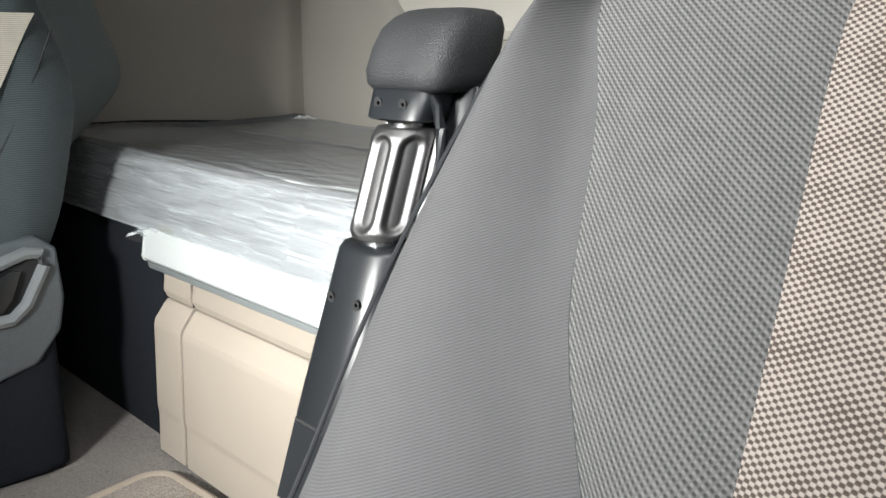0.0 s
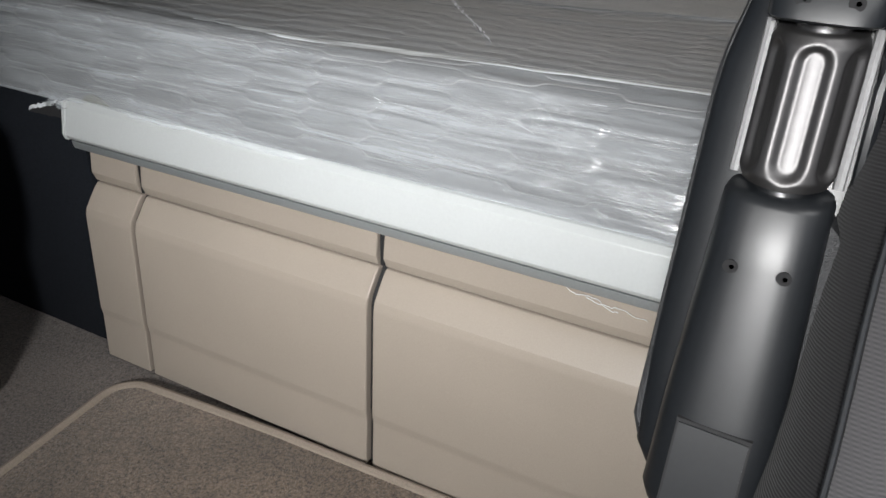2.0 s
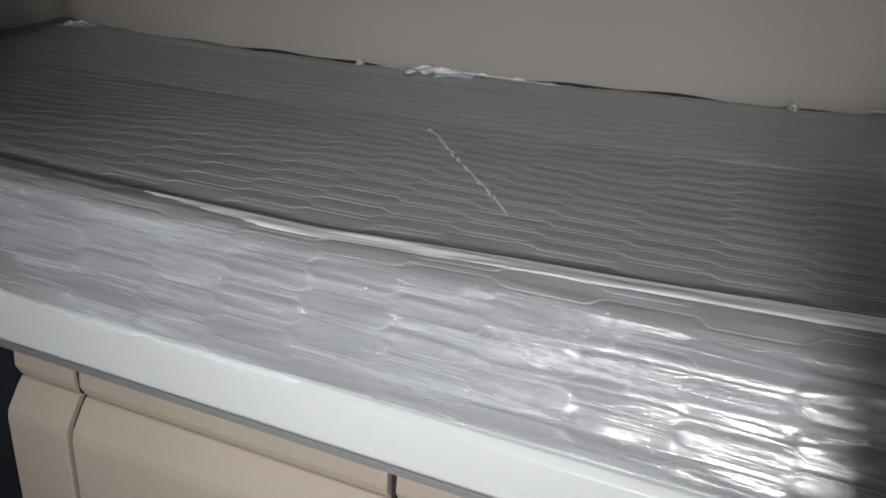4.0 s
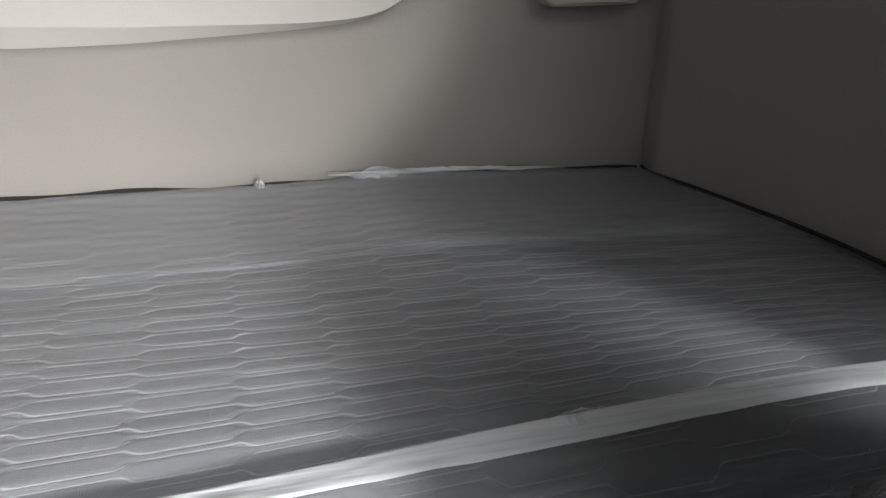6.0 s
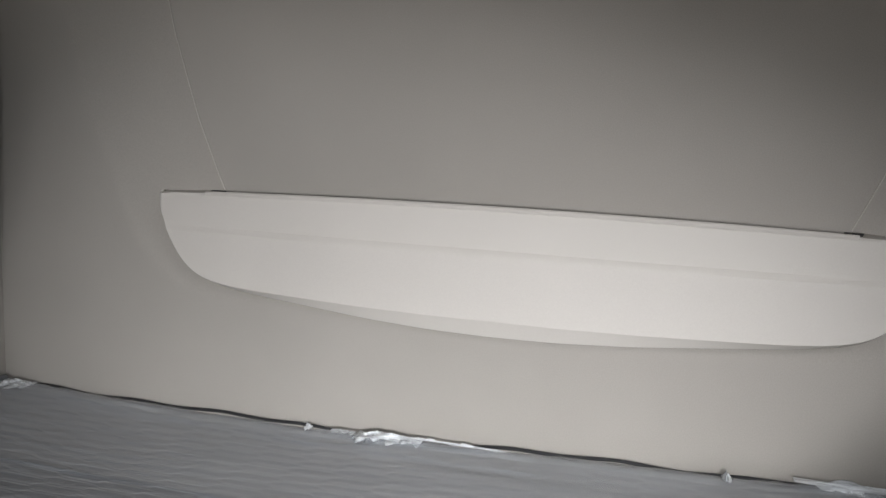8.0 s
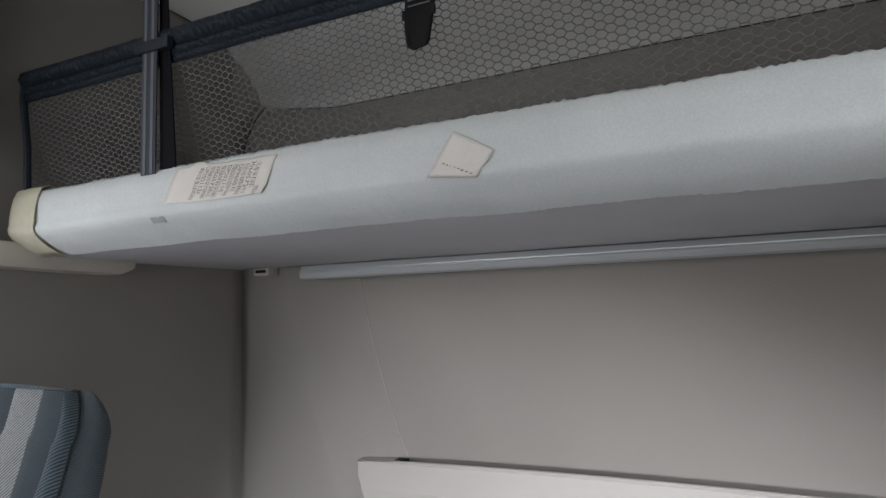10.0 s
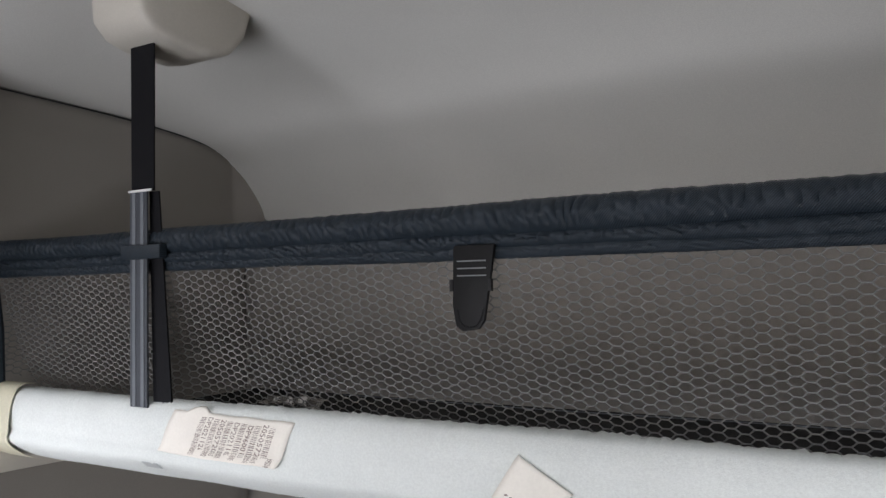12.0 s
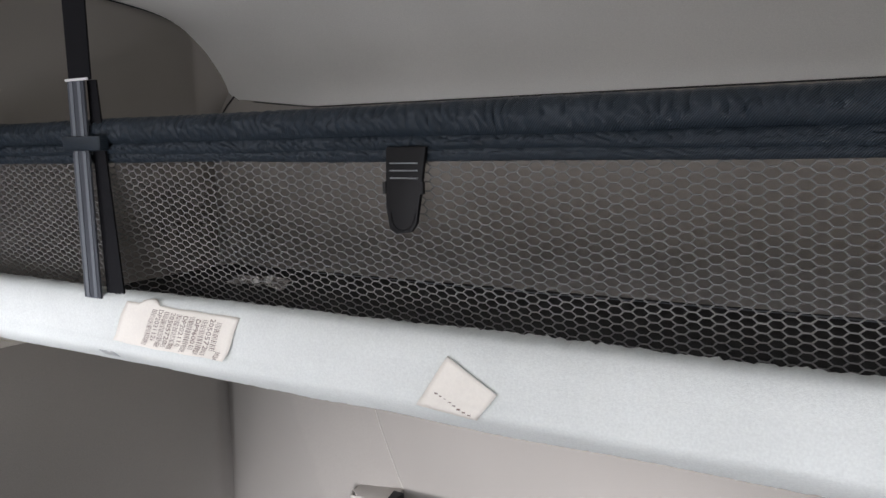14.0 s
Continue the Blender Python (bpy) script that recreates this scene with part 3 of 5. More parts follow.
def widen(x, y):
    """Stretches the ends of the bunk out to the side walls."""
    end = side_x(y, np.full_like(y, 0.655)) - 0.006
    return x + np.sign(x) * np.clip((np.abs(x) - 0.8) / 0.285, 0, 1.2) * (end - 1.085)


bz = bz + drop(X, by)
seams, valley = quilt(X + 0.01 * wobble((nx, ns), 8, (7, 9)), S)
swell = 0.0025 * wobble((nx, ns), 5, (12, 5)) + 0.0008 * wobble((nx, ns), 6, (24, 40))
front_at = np.interp(-0.762, PY[::-1], seg[::-1])
frontal = sm((S - front_at - 0.02) / 0.05)
swell = swell * (0.25 + 0.75 * sm((front_at - 0.02 - S) / 0.25) + 0.75 * sm((S - front_at - 0.05) / 0.05))
relief = swell - 0.0017 * seams
mattress = thing("lower_bunk_mattress", "grey quilted bunk mattress wrapped in clear film", "mattress")
XW = widen(X, by)
sheet("cover", XW, by + ny * relief, bz + nz * relief, QUILT, mattress, flip=True)
rows_ = int(seg[-1] / 0.0155)
xr = np.linspace(-1.08, 1.08, 361)
vv, ff = [], []
for k in range(1, rows_):
    tri = np.abs((xr / 0.170 + 0.5 * (k % 2)) % 1.0 - 0.5) * 4 - 1
    s0 = 0.0155 * (k + 0.25 * np.clip(tri * 8.0, -1, 1))
    at = np.clip((s0 / seg[-1] * (ns - 1)).astype(int), 0, ns - 1)
    ax = np.clip(((xr + 1.085) / 2.17 * (nx - 1)).astype(int), 0, nx - 1)
    sunk = 0.0012 * np.clip(sm((0.40 - s0) / 0.28) + 0.7 * wobble((361, 2), 300 + k, (26, 1))[:, 0] * sm((0.55 - s0) / 0.3), 0, 1)
    for o, up in ((-0.0012, -0.0006), (0.0, 0.0008), (0.0012, -0.0006)):
        hgt = relief[ax, at] + up - sunk
        yk = np.interp(s0 + o, seg, PY) + askew(xr, s0)
        vv.append(np.stack([widen(xr, yk), yk + ny[0, at] * hgt, np.interp(s0 + o, seg, PZ) + drop(xr, yk) + nz[0, at] * hgt], -1))
    i = (k - 1) * 3 * 361
    for r in (0, 1):
        a_ = i + r * 361 + np.arange(360)
        ff.append(np.stack([a_, a_ + 361, a_ + 362, a_ + 1], -1))
# pale ribbons paint the film's glints along the quilting seams
stitch = mesh_part("quilting_stitch", np.concatenate(vv), np.concatenate(ff).tolist(), STITCH, mattress, "quilting seams with painted pale glints")
# dark cords stand in for the shadow gap between mattress and walls
part("rear_gap_shade", tube([(x, -0.008, 0.650 + float(drop(x, -0.01)) + 0.003 * math.sin(9 * x) + 0.002 * math.sin(31 * x)) for x in np.linspace(-1.09, 1.09, 120)], 0.0032, 6), DARK, mattress, "dark cord in place of the shadow gap")
for s in (-1, 1):
    part("end_gap_shade", tube([(s * (float(side_x(y, 0.655)) - 0.007 + 0.002 * math.sin(14 * y)), y, 0.655 + float(drop(s * 1.08, y)) + 0.002 * math.sin(11 * y)) for y in np.linspace(-0.74, -0.02, 60)], 0.0032, 6), DARK, mattress, "dark cord in place of the shadow gap")
for s in (-1, 1):
    part("side_panel", prism([(y, z) for y, z in zip(PY, PZ)] + [(-0.88, 0.50), (0.0, 0.50)], s * 1.075, s * 1.079, "x"), QUILT, mattress)
streak = wobble((nx, ns), 11, (9, 60)) * 0.0016 + wobble((nx, ns), 12, (26, 150)) * 0.0007 + wobble((nx, ns), 13, (5, 26)) * 0.0022
creased = wobble((nx, ns), 17, (60, 90)) * 0.0016
stars = sum(np.exp(-(((X - x0) / 0.035) ** 2 + ((S - s0) / 0.018) ** 2)) for x0, s0 in ((0.306, front_at + 0.100), (0.64, front_at + 0.025), (-0.20, front_at + 0.145), (0.62, front_at + 0.155)))
lift = 0.0042 + swell + streak * (0.30 + 0.85 * frontal) + creased * (0.08 + 0.45 * frontal) + 0.0022 * np.abs(wobble((nx, ns), 18, (250, 150))) * (0.10 * frontal + 0.3 * stars)
slant = np.sin(2 * math.pi * (S + 0.10 * X) / 0.034 + 4 * wobble((nx, ns), 19, (6, 7))) * np.clip(wobble((nx, ns), 20, (5, 9)), 0, 1) * sm((-0.05 - X) / 0.25)
lift = lift + 0.0007 * slant * (1 - frontal)
low = sm((S - front_at - 0.012 - 0.063 * sm((X + 0.25) / 0.45)) / 0.03)
lift = lift - valley * (0.0003 + 0.0024 * low * (0.40 + 0.60 * sm((0.30 - X) / 0.35)))
drape = S + 0.030 * X + 0.012 * wobble((nx, ns), 51, (14, 5)) + 0.10 * np.clip(X - 0.05, 0, 1) ** 2
ripple = np.sin(2 * math.pi * ((drape - front_at) / 0.031 + 0.55 * wobble((nx, ns), 52, (6, 3))))
lift = lift + low * 0.0017 * (np.maximum(ripple, 0) ** 2 + 0.5 * ripple) * np.clip(0.35 + 1.0 * wobble((nx, ns), 53, (6, 8)), 0, 1)
lift = lift + low * 0.0011 * np.abs(wobble((nx, ns), 54, (46, 120))) * np.clip(wobble((nx, ns), 55, (9, 6)) + 0.2, 0, 1)
fold_s = 0.400 - 0.02 * X + 0.006 * wobble((nx, ns), 27, (9, 1))
lift = lift + 0.0030 * np.exp(-((S - fold_s) / 0.0030) ** 2) + 0.0022 * np.exp(-((S - 0.16 - 0.05 * X) / 0.005) ** 2) * sm((0.35 - X) / 0.3) + 0.0016 * np.exp(-((S - 0.52 + 0.03 * X) / 0.004) ** 2)
lift = np.maximum(lift, 0.0014 + swell)
film = thing("packing_film", "crumpled clear plastic film over the lower mattress", "plastic film")
cutc = int(np.searchsorted(ss, front_at)) + 1
fx_, fy_, fz_ = XW, by + ny * lift, bz + nz * lift
cutr = int(np.searchsorted(ss, 0.40))
sheet("rear_sheet", fx_[:, :cutr], fy_[:, :cutr], fz_[:, :cutr], FILM_REAR, film, flip=True).visible_shadow = False
sheet("top_sheet", fx_[:, cutr - 1:cutc], fy_[:, cutr - 1:cutc], fz_[:, cutr - 1:cutc], FILM, film, flip=True).visible_shadow = False
cutl = int(np.searchsorted(ss, front_at + 0.058))
# the fold, white in place of its glint, narrows and runs out towards the passenger's side
bx_, bs_ = X[:, cutc - 1:cutl], S[:, cutc - 1:cutl]
band = np.stack([fx_[:, cutc - 1:cutl], fy_[:, cutc - 1:cutl], fz_[:, cutc - 1:cutl]], -1).reshape(-1, 3)
inside = (bs_ < front_at + 0.060 * sm((bx_ + 0.42) / 0.45)).ravel()
quads = [f[::-1] for f in grid_faces(*bx_.shape)]
mesh_part("folded_lip", band, [f for f in quads if inside[f[0]]], FILM_LIP, film, "film fold with its glint painted white").visible_shadow = False
mesh_part("upper_front_sheet", band, [f for f in quads if not inside[f[0]]], FILM, film).visible_shadow = False
cutm = int(np.searchsorted(ss, front_at + 0.085))
sheet("upper_front_sheet", fx_[:, cutl - 1:cutm], fy_[:, cutl - 1:cutm], fz_[:, cutl - 1:cutm], FILM, film, flip=True).visible_shadow = False
sheet("front_sheet", fx_[:, cutm - 1:], fy_[:, cutm - 1:], fz_[:, cutm - 1:], FILM_FRONT, film, flip=True).visible_shadow = False


def crumple(x0, s0, wide, tall, seed, folds=34):
    """A knot of sharp little creases in the film, on the mattress at x0 and at s0 along its profile."""
    r = np.random.RandomState(seed)
    a_, b_ = np.meshgrid(np.linspace(-1, 1, 150), np.linspace(-1, 1, 110), indexing="ij")
    px, ps = x0 + wide * a_, s0 + tall * b_
    h = np.zeros_like(px)
    for _ in range(folds):
        cx_, cs_ = x0 + 0.36 * wide * r.randn(), s0 + 0.36 * tall * r.randn()
        an = math.atan2(cs_ - s0, cx_ - x0) + 0.5 * r.randn()
        u = (px - cx_) * math.cos(an) + (ps - cs_) * math.sin(an)
        w = -(px - cx_) * math.sin(an) + (ps - cs_) * math.cos(an) + 0.14 * u ** 2 / 0.02
        h += (0.0006 + 0.0014 * r.rand()) * np.exp(-np.abs(w) / 0.0011) * np.exp(-(u / (0.004 + 0.010 * r.rand())) ** 2)
    at = np.clip((ps / seg[-1] * (ns - 1)).astype(int), 0, ns - 1)
    ax = np.clip(((px + 1.085) / 2.17 * (nx - 1)).astype(int), 0, nx - 1)
    top = 0.0002 + lift[ax, at] + h
    y0, z0 = np.interp(ps, seg, PY) + askew(px, ps), np.interp(ps, seg, PZ)
    pts = np.stack([px, y0 + ny[0, at] * top, z0 + drop(px, y0) + nz[0, at] * top], -1).reshape(-1, 3)
    keep = (h > 0.00045).ravel()
    mesh_part("crumple", pts, [f[::-1] for f in grid_faces(150, 110) if keep[list(f)].all()], FILM_KNOT, film, "knot of creases in the film").visible_shadow = False


crumple(0.306, front_at + 0.100, 0.060, 0.030, 5, 46)
crumple(0.350, front_at + 0.122, 0.035, 0.016, 6, 16)
crumple(0.64, front_at + 0.028, 0.040, 0.018, 7, 16)
# rolled film edge along the rear wall, with a few torn tufts
n1, n2 = 420, 12
U, K = np.meshgrid(np.linspace(-1.07, 1.07, n1), np.linspace(0, 1, n2), indexing="ij")
height = 0.004 + 0.004 * wobble((n1, 1 + n2), 61, (40, 1))[:, :n2] + 0.012 * np.exp(-((U - 0.62) / 0.05) ** 2) + 0.010 * np.exp(-((U + 0.14) / 0.06) ** 2)
edge = 0.003 * wobble((n1, n2), 62, (120, 3))
rolled = sheet("rolled_edge", U, -0.025 - 0.036 * K + edge, 0.654 + drop(U, -0.03) + np.clip(height, 0.002, 1) * np.sin(math.pi * K) ** 0.8 + 0.5 * edge, FILM, film, flip=True)
rolled.visible_shadow = False
rng = np.random.RandomState(9)
for x0, w, hh, dp in ((-0.345, 0.014, 0.010, 0.03), (-0.20, 0.13, 0.015, 0.050), (-0.10, 0.22, 0.004, 0.012), (0.432, 0.016, 0.011, 0.03), (0.66, 0.40, 0.006, 0.020), (0.60, 0.10, 0.006, 0.03), (-1.05, 0.08, 0.010, 0.06), (-0.28, 0.05, 0.003, 0.02)):
    a_, b_ = np.meshgrid(np.linspace(0, 1, 40), np.linspace(0, 1, 14), indexing="ij")
    env = np.sin(math.pi * a_) * np.sin(math.pi * b_)
    rag = wobble((40, 14), int(abs(x0) * 1000), (9, 5))
    y_ = -0.023 - dp * b_ * (0.75 + 0.5 * rag) + 0.003 * rag
    sheet("torn_tuft", x0 + w * (a_ - 0.3), y_, 0.658 + drop(x0, -0.03) + hh * env * (0.6 + 0.8 * rag) + 0.001 * rng.randn(40, 14) * env, FILM_MILKY, film, flip=True)
# pale scuff where the film was dragged
for k in range(54):
    q = k / 53
    cx0, cy0 = -0.03 + 0.20 * q + 0.0022 * rng.randn(), -0.415 - 0.245 * q
    lx, ly = 0.004 + 0.006 * rng.rand(), 0.002 + 0.003 * rng.rand()
    cz0 = 0.6553 + 0.004 * float(np.interp(cy0, [-0.7, -0.4], [0.2, 0.2]))
    bm = bmesh.new()
    bmesh.ops.create_grid(bm, x_segments=3, y_segments=2, size=0.5, matrix=Matrix.Translation((cx0, cy0, cz0)) @ Matrix.Rotation(-0.9 + 0.12 * rng.randn(), 4, "Z") @ Matrix.Diagonal((1.5 * lx, 0.30 * ly, 1, 1)))
    for vtx in bm.verts:
        vtx.co.z += 0.0004 * rng.randn()
    part("scuff_mark", bm, SCUFF, film).visible_shadow = False

def film_scrap(x0, x1, y0, y1, z0, z1, seed, rough, parent_label):
    """A crumpled scrap of film: a sheet between two edges with a ragged outline."""
    a_, b_ = np.meshgrid(np.linspace(0, 1, 26), np.linspace(0, 1, 12), indexing="ij")
    r1, r2, r3 = (wobble((26, 12), seed + k, (9, 4)) for k in range(3))
    ob = thing("film_scrap", parent_label, "plastic film", "film scraps")
    sheet("scrap", x0 + (x1 - x0) * a_ + rough * r1, y0 + (y1 - y0) * b_ + rough * r2, z0 + (z1 - z0) * b_ + rough * r3, FILM_FRONT, ob, flip=True)


film_scrap(-0.82, -0.66, -0.245, -0.205, 1.622, 1.634, 71, 0.006, "crumpled clear film scrap on the upper mattress")
shred = thing("film_scrap", "thin torn film shred hanging under the rail", "plastic film", "film scraps")
rng = np.random.RandomState(33)
for x0, x1, z0, z1 in ((0.365, 0.425, 0.480, 0.469), (0.39, 0.455, 0.473, 0.471)):
    q_ = np.linspace(0, 1, 22)
    bend = np.cumsum(rng.randn(22)) * 0.0009
    part("shred", tube([(x0 + (x1 - x0) * k, -0.8755 - 0.001 * (i % 2), z0 + (z1 - z0) * k + b + 0.0015 * math.sin(9 * k + 7 * x0)) for i, (k, b) in enumerate(zip(q_, bend))], 0.0004, 5), FILM_LIP, shred)
film_scrap(-0.372, -0.326, -0.880, -0.905, 0.566, 0.548, 77, 0.003, "torn film end beside the rail")

# tear in the film beside the end of the rail: dark sheet for the shade inside, with whitened ragged lips
rng = np.random.RandomState(21)
q_ = np.linspace(0, 1, 15)
up = np.stack([-0.412 + 0.075 * q_, np.full(15, -0.9000), 0.5305 + 0.021 * q_ ** 0.8 + 0.0008 * rng.randn(15)], -1)
dn = np.stack([-0.412 + 0.075 * q_, np.full(15, -0.9020), 0.5300 + 0.003 * q_ - 0.0006 * np.abs(rng.randn(15))], -1)
vv = np.concatenate([up, dn])
mesh_part("torn_gap_shade", vv, [[i, i + 1, i + 16, i + 15] for i in range(14)], DARK, film, "dark sheet for the shade inside the torn film")
lip = np.concatenate([up + (0, -0.001, 0.0002), up + np.stack([-0.003 * np.ones(15), 0.003 * np.ones(15), 0.003 + 0.002 * rng.rand(15)], -1)])
mesh_part("torn_lip", lip, [[i, i + 1, i + 16, i + 15] for i in range(14)], FILM_LIP, film, "whitened ragged film edge")

base = thing("under_bunk_locker", "under-bunk locker with beige drawers and black cloth ends", "locker")
part("core", box((-0.34, -0.84, FLOOR), (0.72, -0.03, 0.57)), DARK, base)
part("cloth_panel", box((-1.17, -0.875, FLOOR), (-0.345, -0.84, 0.545), 0.01), BLACK_CLOTH, base)
part("cloth_panel", box((0.73, -0.875, FLOOR), (1.17, -0.84, 0.545), 0.01), BLACK_CLOTH, base)
part("deck", box((-1.085, -0.87, 0.52), (1.085, -0.02, 0.545)), DARK, base)

rail = thing("bunk_front_rail", "white aluminium rail along the bunk front", "rail")
R0, R1 = -0.333, 0.74
face = [(-0.880, 0.500), (-0.905, 0.506), (-0.909, 0.512), (-0.901, 0.552), (-0.894, 0.559), (-0.872, 0.560), (-0.872, 0.552), (-0.888, 0.550), (-0.895, 0.515), (-0.880, 0.508)]
part("rail_profile", prism(face, R0, R1, "x", 0.0012), RAIL, rail)
part("lower_lip", prism([(-0.880, 0.4985), (-0.9045, 0.5045), (-0.902, 0.493), (-0.878, 0.489)], R0 + 0.003, R1, "x", 0.001), RAIL_EDGE, rail)
part("end_cap", prism([(-0.907, 0.505), (-0.910, 0.514), (-0.902, 0.556), (-0.870, 0.562), (-0.870, 0.500)], R0 - 0.006, R0 + 0.001, "x", 0.002), RAIL, rail)
part("film_clip", prism([(-0.312, 0.5585), (-0.306, 0.566), (-0.294, 0.5695), (-0.278, 0.568), (-0.262, 0.5615), (-0.262, 0.5585)], -0.890, -0.868, "y", 0.0012), OLIVE, rail, "olive plastic clip")

# moulded drawer fronts under the rail
DP = [(-0.842, 0.500), (-0.868, 0.495), (-0.874, 0.445), (-0.868, 0.428), (-0.876, 0.420), (-0.894, 0.397), (-0.897, 0.386), (-0.904, 0.235), (-0.902, 0.222), (-0.906, 0.150), (-0.842, 0.147)]


def drawer(x0, x1, label):
    d = part("drawer", prism([p for p in DP if p[1] <= 0.4285] + [(-0.842, 0.428)], x0, x1, "x", 0.0025, 2), DRAWER, base, label, angle=9)
    part("upper_panel", prism([p for p in DP if p[1] >= 0.44] + [(-0.868, 0.4305), (-0.842, 0.4305)], x0, x1, "x", 0.0025, 2), DRAWER, d, angle=9)


drawer(-0.343, -0.2535, "narrow beige moulded end panel")
drawer(-0.2455, 0.1355, "beige moulded drawer front")
drawer(0.1445, 0.526, "beige moulded drawer front")
drawer(0.532, 0.622, "narrow beige moulded end panel")

# black strips fill the drawer joints in place of their shade
for x in (-0.2495, 0.140, 0.529):
    part("joint_shade_strip", prism([(-0.8695, 0.4325), (-0.8695, 0.494), (-0.845, 0.494), (-0.845, 0.4325)], x - 0.0015, x + 0.0030, "x"), DARK, base)

for x in (-0.2495, 0.140, 0.529):
    part("joint_shade_strip", prism([(y + 0.010, z) for y, z in DP if z <= 0.4285] + [(-0.835, 0.428), (-0.835, 0.147)][:1], x - 0.0036, x + 0.0036, "x"), DARK, base)

# carpet mat with a bound edge
m = thing("floor_mat", "tan carpet mat with a pale bound edge", "floor mat")
cx, cy, rr = -0.262, -0.985, 0.045
edge = []
for k in range(9):
    a = math.pi / 2 + math.pi / 2 * k / 8
    edge.append((cx + rr + rr * math.cos(a), cy + rr * math.sin(a)))
outline = [(1.0, -0.905), (0.3, -0.915), (0.0, -0.925), (-0.12, -0.933)] + edge + [(-0.24, -1.25), (-0.20, -1.6), (-0.15, -2.2), (1.0, -2.2)]
part("carpet", prism(outline, FLOOR, FLOOR + 0.018, "z", 0.004), MAT, m)
part("bound_edge", tube([(x, y, FLOOR + 0.016) for x, y in outline[:-1]], 0.0075), BINDING, m)

# ---------------------------------------------------------------- wall control unit
cu = thing("wall_control_unit", "beige wall control unit with lamp and black keypad", "control unit")
f0 = -0.055
outer = [(0.878, 0.940), (0.872, 1.030), (0.876, 1.092), (0.888, 1.104), (0.935, 1.137), (1.030, 1.137), (1.046, 1.118), (1.056, 1.085), (1.052, 1.030), (1.046, 0.958), (1.034, 0.939), (0.892, 0.931)]
hole_up = [(0.900, 1.076), (0.938, 1.110), (1.020, 1.110), (1.037, 1.088), (1.035, 1.066), (0.918, 1.062)]
hole_dn = [(0.903, 0.946), (0.901, 1.019), (1.036, 1.019), (1.036, 0.964), (1.026, 0.947)]



def framed(outer, holes, y0, y1):
    """A plate with openings, by filling between outline and holes."""
    bm = bmesh.new()
    edges = []
    for loop in (outer, *holes):
        vs = [bm.verts.new((x, y0, z)) for x, z in loop]
        edges += [bm.edges.new((vs[i], vs[(i + 1) % len(vs)])) for i in range(len(vs))]
    bmesh.ops.triangle_fill(bm, use_beauty=True, use_dissolve=False, edges=edges)
    res = bmesh.ops.extrude_face_region(bm, geom=bm.faces[:])
    for g in res["geom"]:
        if isinstance(g, bmesh.types.BMVert):
            g.co.y = y1
    bmesh.ops.recalc_face_normals(bm, faces=bm.faces[:])
    return bm


hs = part("housing", framed(outer, [hole_up, hole_dn], f0, 0.01), BEIGE_PLASTIC, cu)
bv = hs.modifiers.new("rounding", "BEVEL")
bv.width, bv.segments, bv.limit_method, bv.angle_limit = 0.006, 3, "ANGLE", radians(50)
part("recess", box((0.905, -0.02, 1.05), (1.04, 0.0, 1.110)), LINING, cu)
part("lamp_bar", prism([(-0.062, 1.052), (-0.067, 1.034), (-0.058, 1.0195), (-0.030, 1.0195), (-0.030, 1.070), (-0.050, 1.068)], 0.906, 1.040, "x", 0.002), BEIGE_PLASTIC, cu)
part("lamp_lens", prism([(-0.0665, 1.050), (-0.0685, 1.038), (-0.058, 1.034), (-0.055, 1.054)], 0.922, 1.025, "x", 0.001), LENS, cu)
part("display_band", box((0.904, -0.046, 1.000), (1.034, -0.02, 1.0178), 0.003), GLOSS_BLACK, cu)
part("keypad", box((0.893, -0.040, 0.938), (1.042, -0.02, 1.024), 0.003), GLOSS_BLACK, cu)
bm = bmesh.new()
bmesh.ops.create_cone(bm, cap_ends=True, segments=32, radius1=0.023, radius2=0.0205, depth=0.020, matrix=pose(0.975, -0.049, 0.970, 90))
knob = part("rotary_knob", bm, CHROME, cu)
bm = bmesh.new()
bmesh.ops.create_cone(bm, cap_ends=True, segments=32, radius1=0.015, radius2=0.015, depth=0.003, matrix=pose(0.975, -0.0600, 0.970, 90))
part("knob_face", bm, GLOSS_BLACK, knob)
part("push_key", box((0.918, -0.051, 0.966), (0.948, -0.038, 0.984), 0.005, 3), CHROME, cu, "chrome push key")
part("push_key", box((0.998, -0.046, 0.966), (1.016, -0.038, 0.981), 0.003), GREY_PLASTIC, cu, "grey push key")
for x, z in ((0.935, 0.9925), (0.992, 0.9925), (1.018, 0.990), (1.022, 0.974), (1.018, 0.958), (0.912, 0.972), (0.914, 0.957), (0.914, 0.990)):
    part("key_mark", box((x - 0.005, -0.0415, z - 0.0006), (x + 0.005, -0.0395, z + 0.0006)), GREY_PLASTIC, cu)
part("split_line", box((0.868, -0.0555, 1.0250), (0.906, 0.0, 1.0265)), DARK, cu)

cu.location.x = -0.008

# ---------------------------------------------------------------- upper bunk
ub = thing("upper_bunk", "grey upper bunk board with a white rear rail", "bunk")
part("board", box((-1.075, -0.640, 1.572), (1.075, -0.03, 1.60), 0.012), UNDERSIDE, ub, "grey cloth underside")
part("rear_rail", prism([(-0.030, 1.575), (-0.052, 1.570), (-0.062, 1.550), (-0.058, 1.538), (-0.045, 1.534), (-0.030, 1.540)], -0.838, 0.84, "x", 0.0015), RAIL, ub, "white aluminium rear rail")
part("rear_rail_groove", box((-0.836, -0.0625, 1.5545), (0.838, -0.058, 1.557)), RAIL_EDGE, ub)
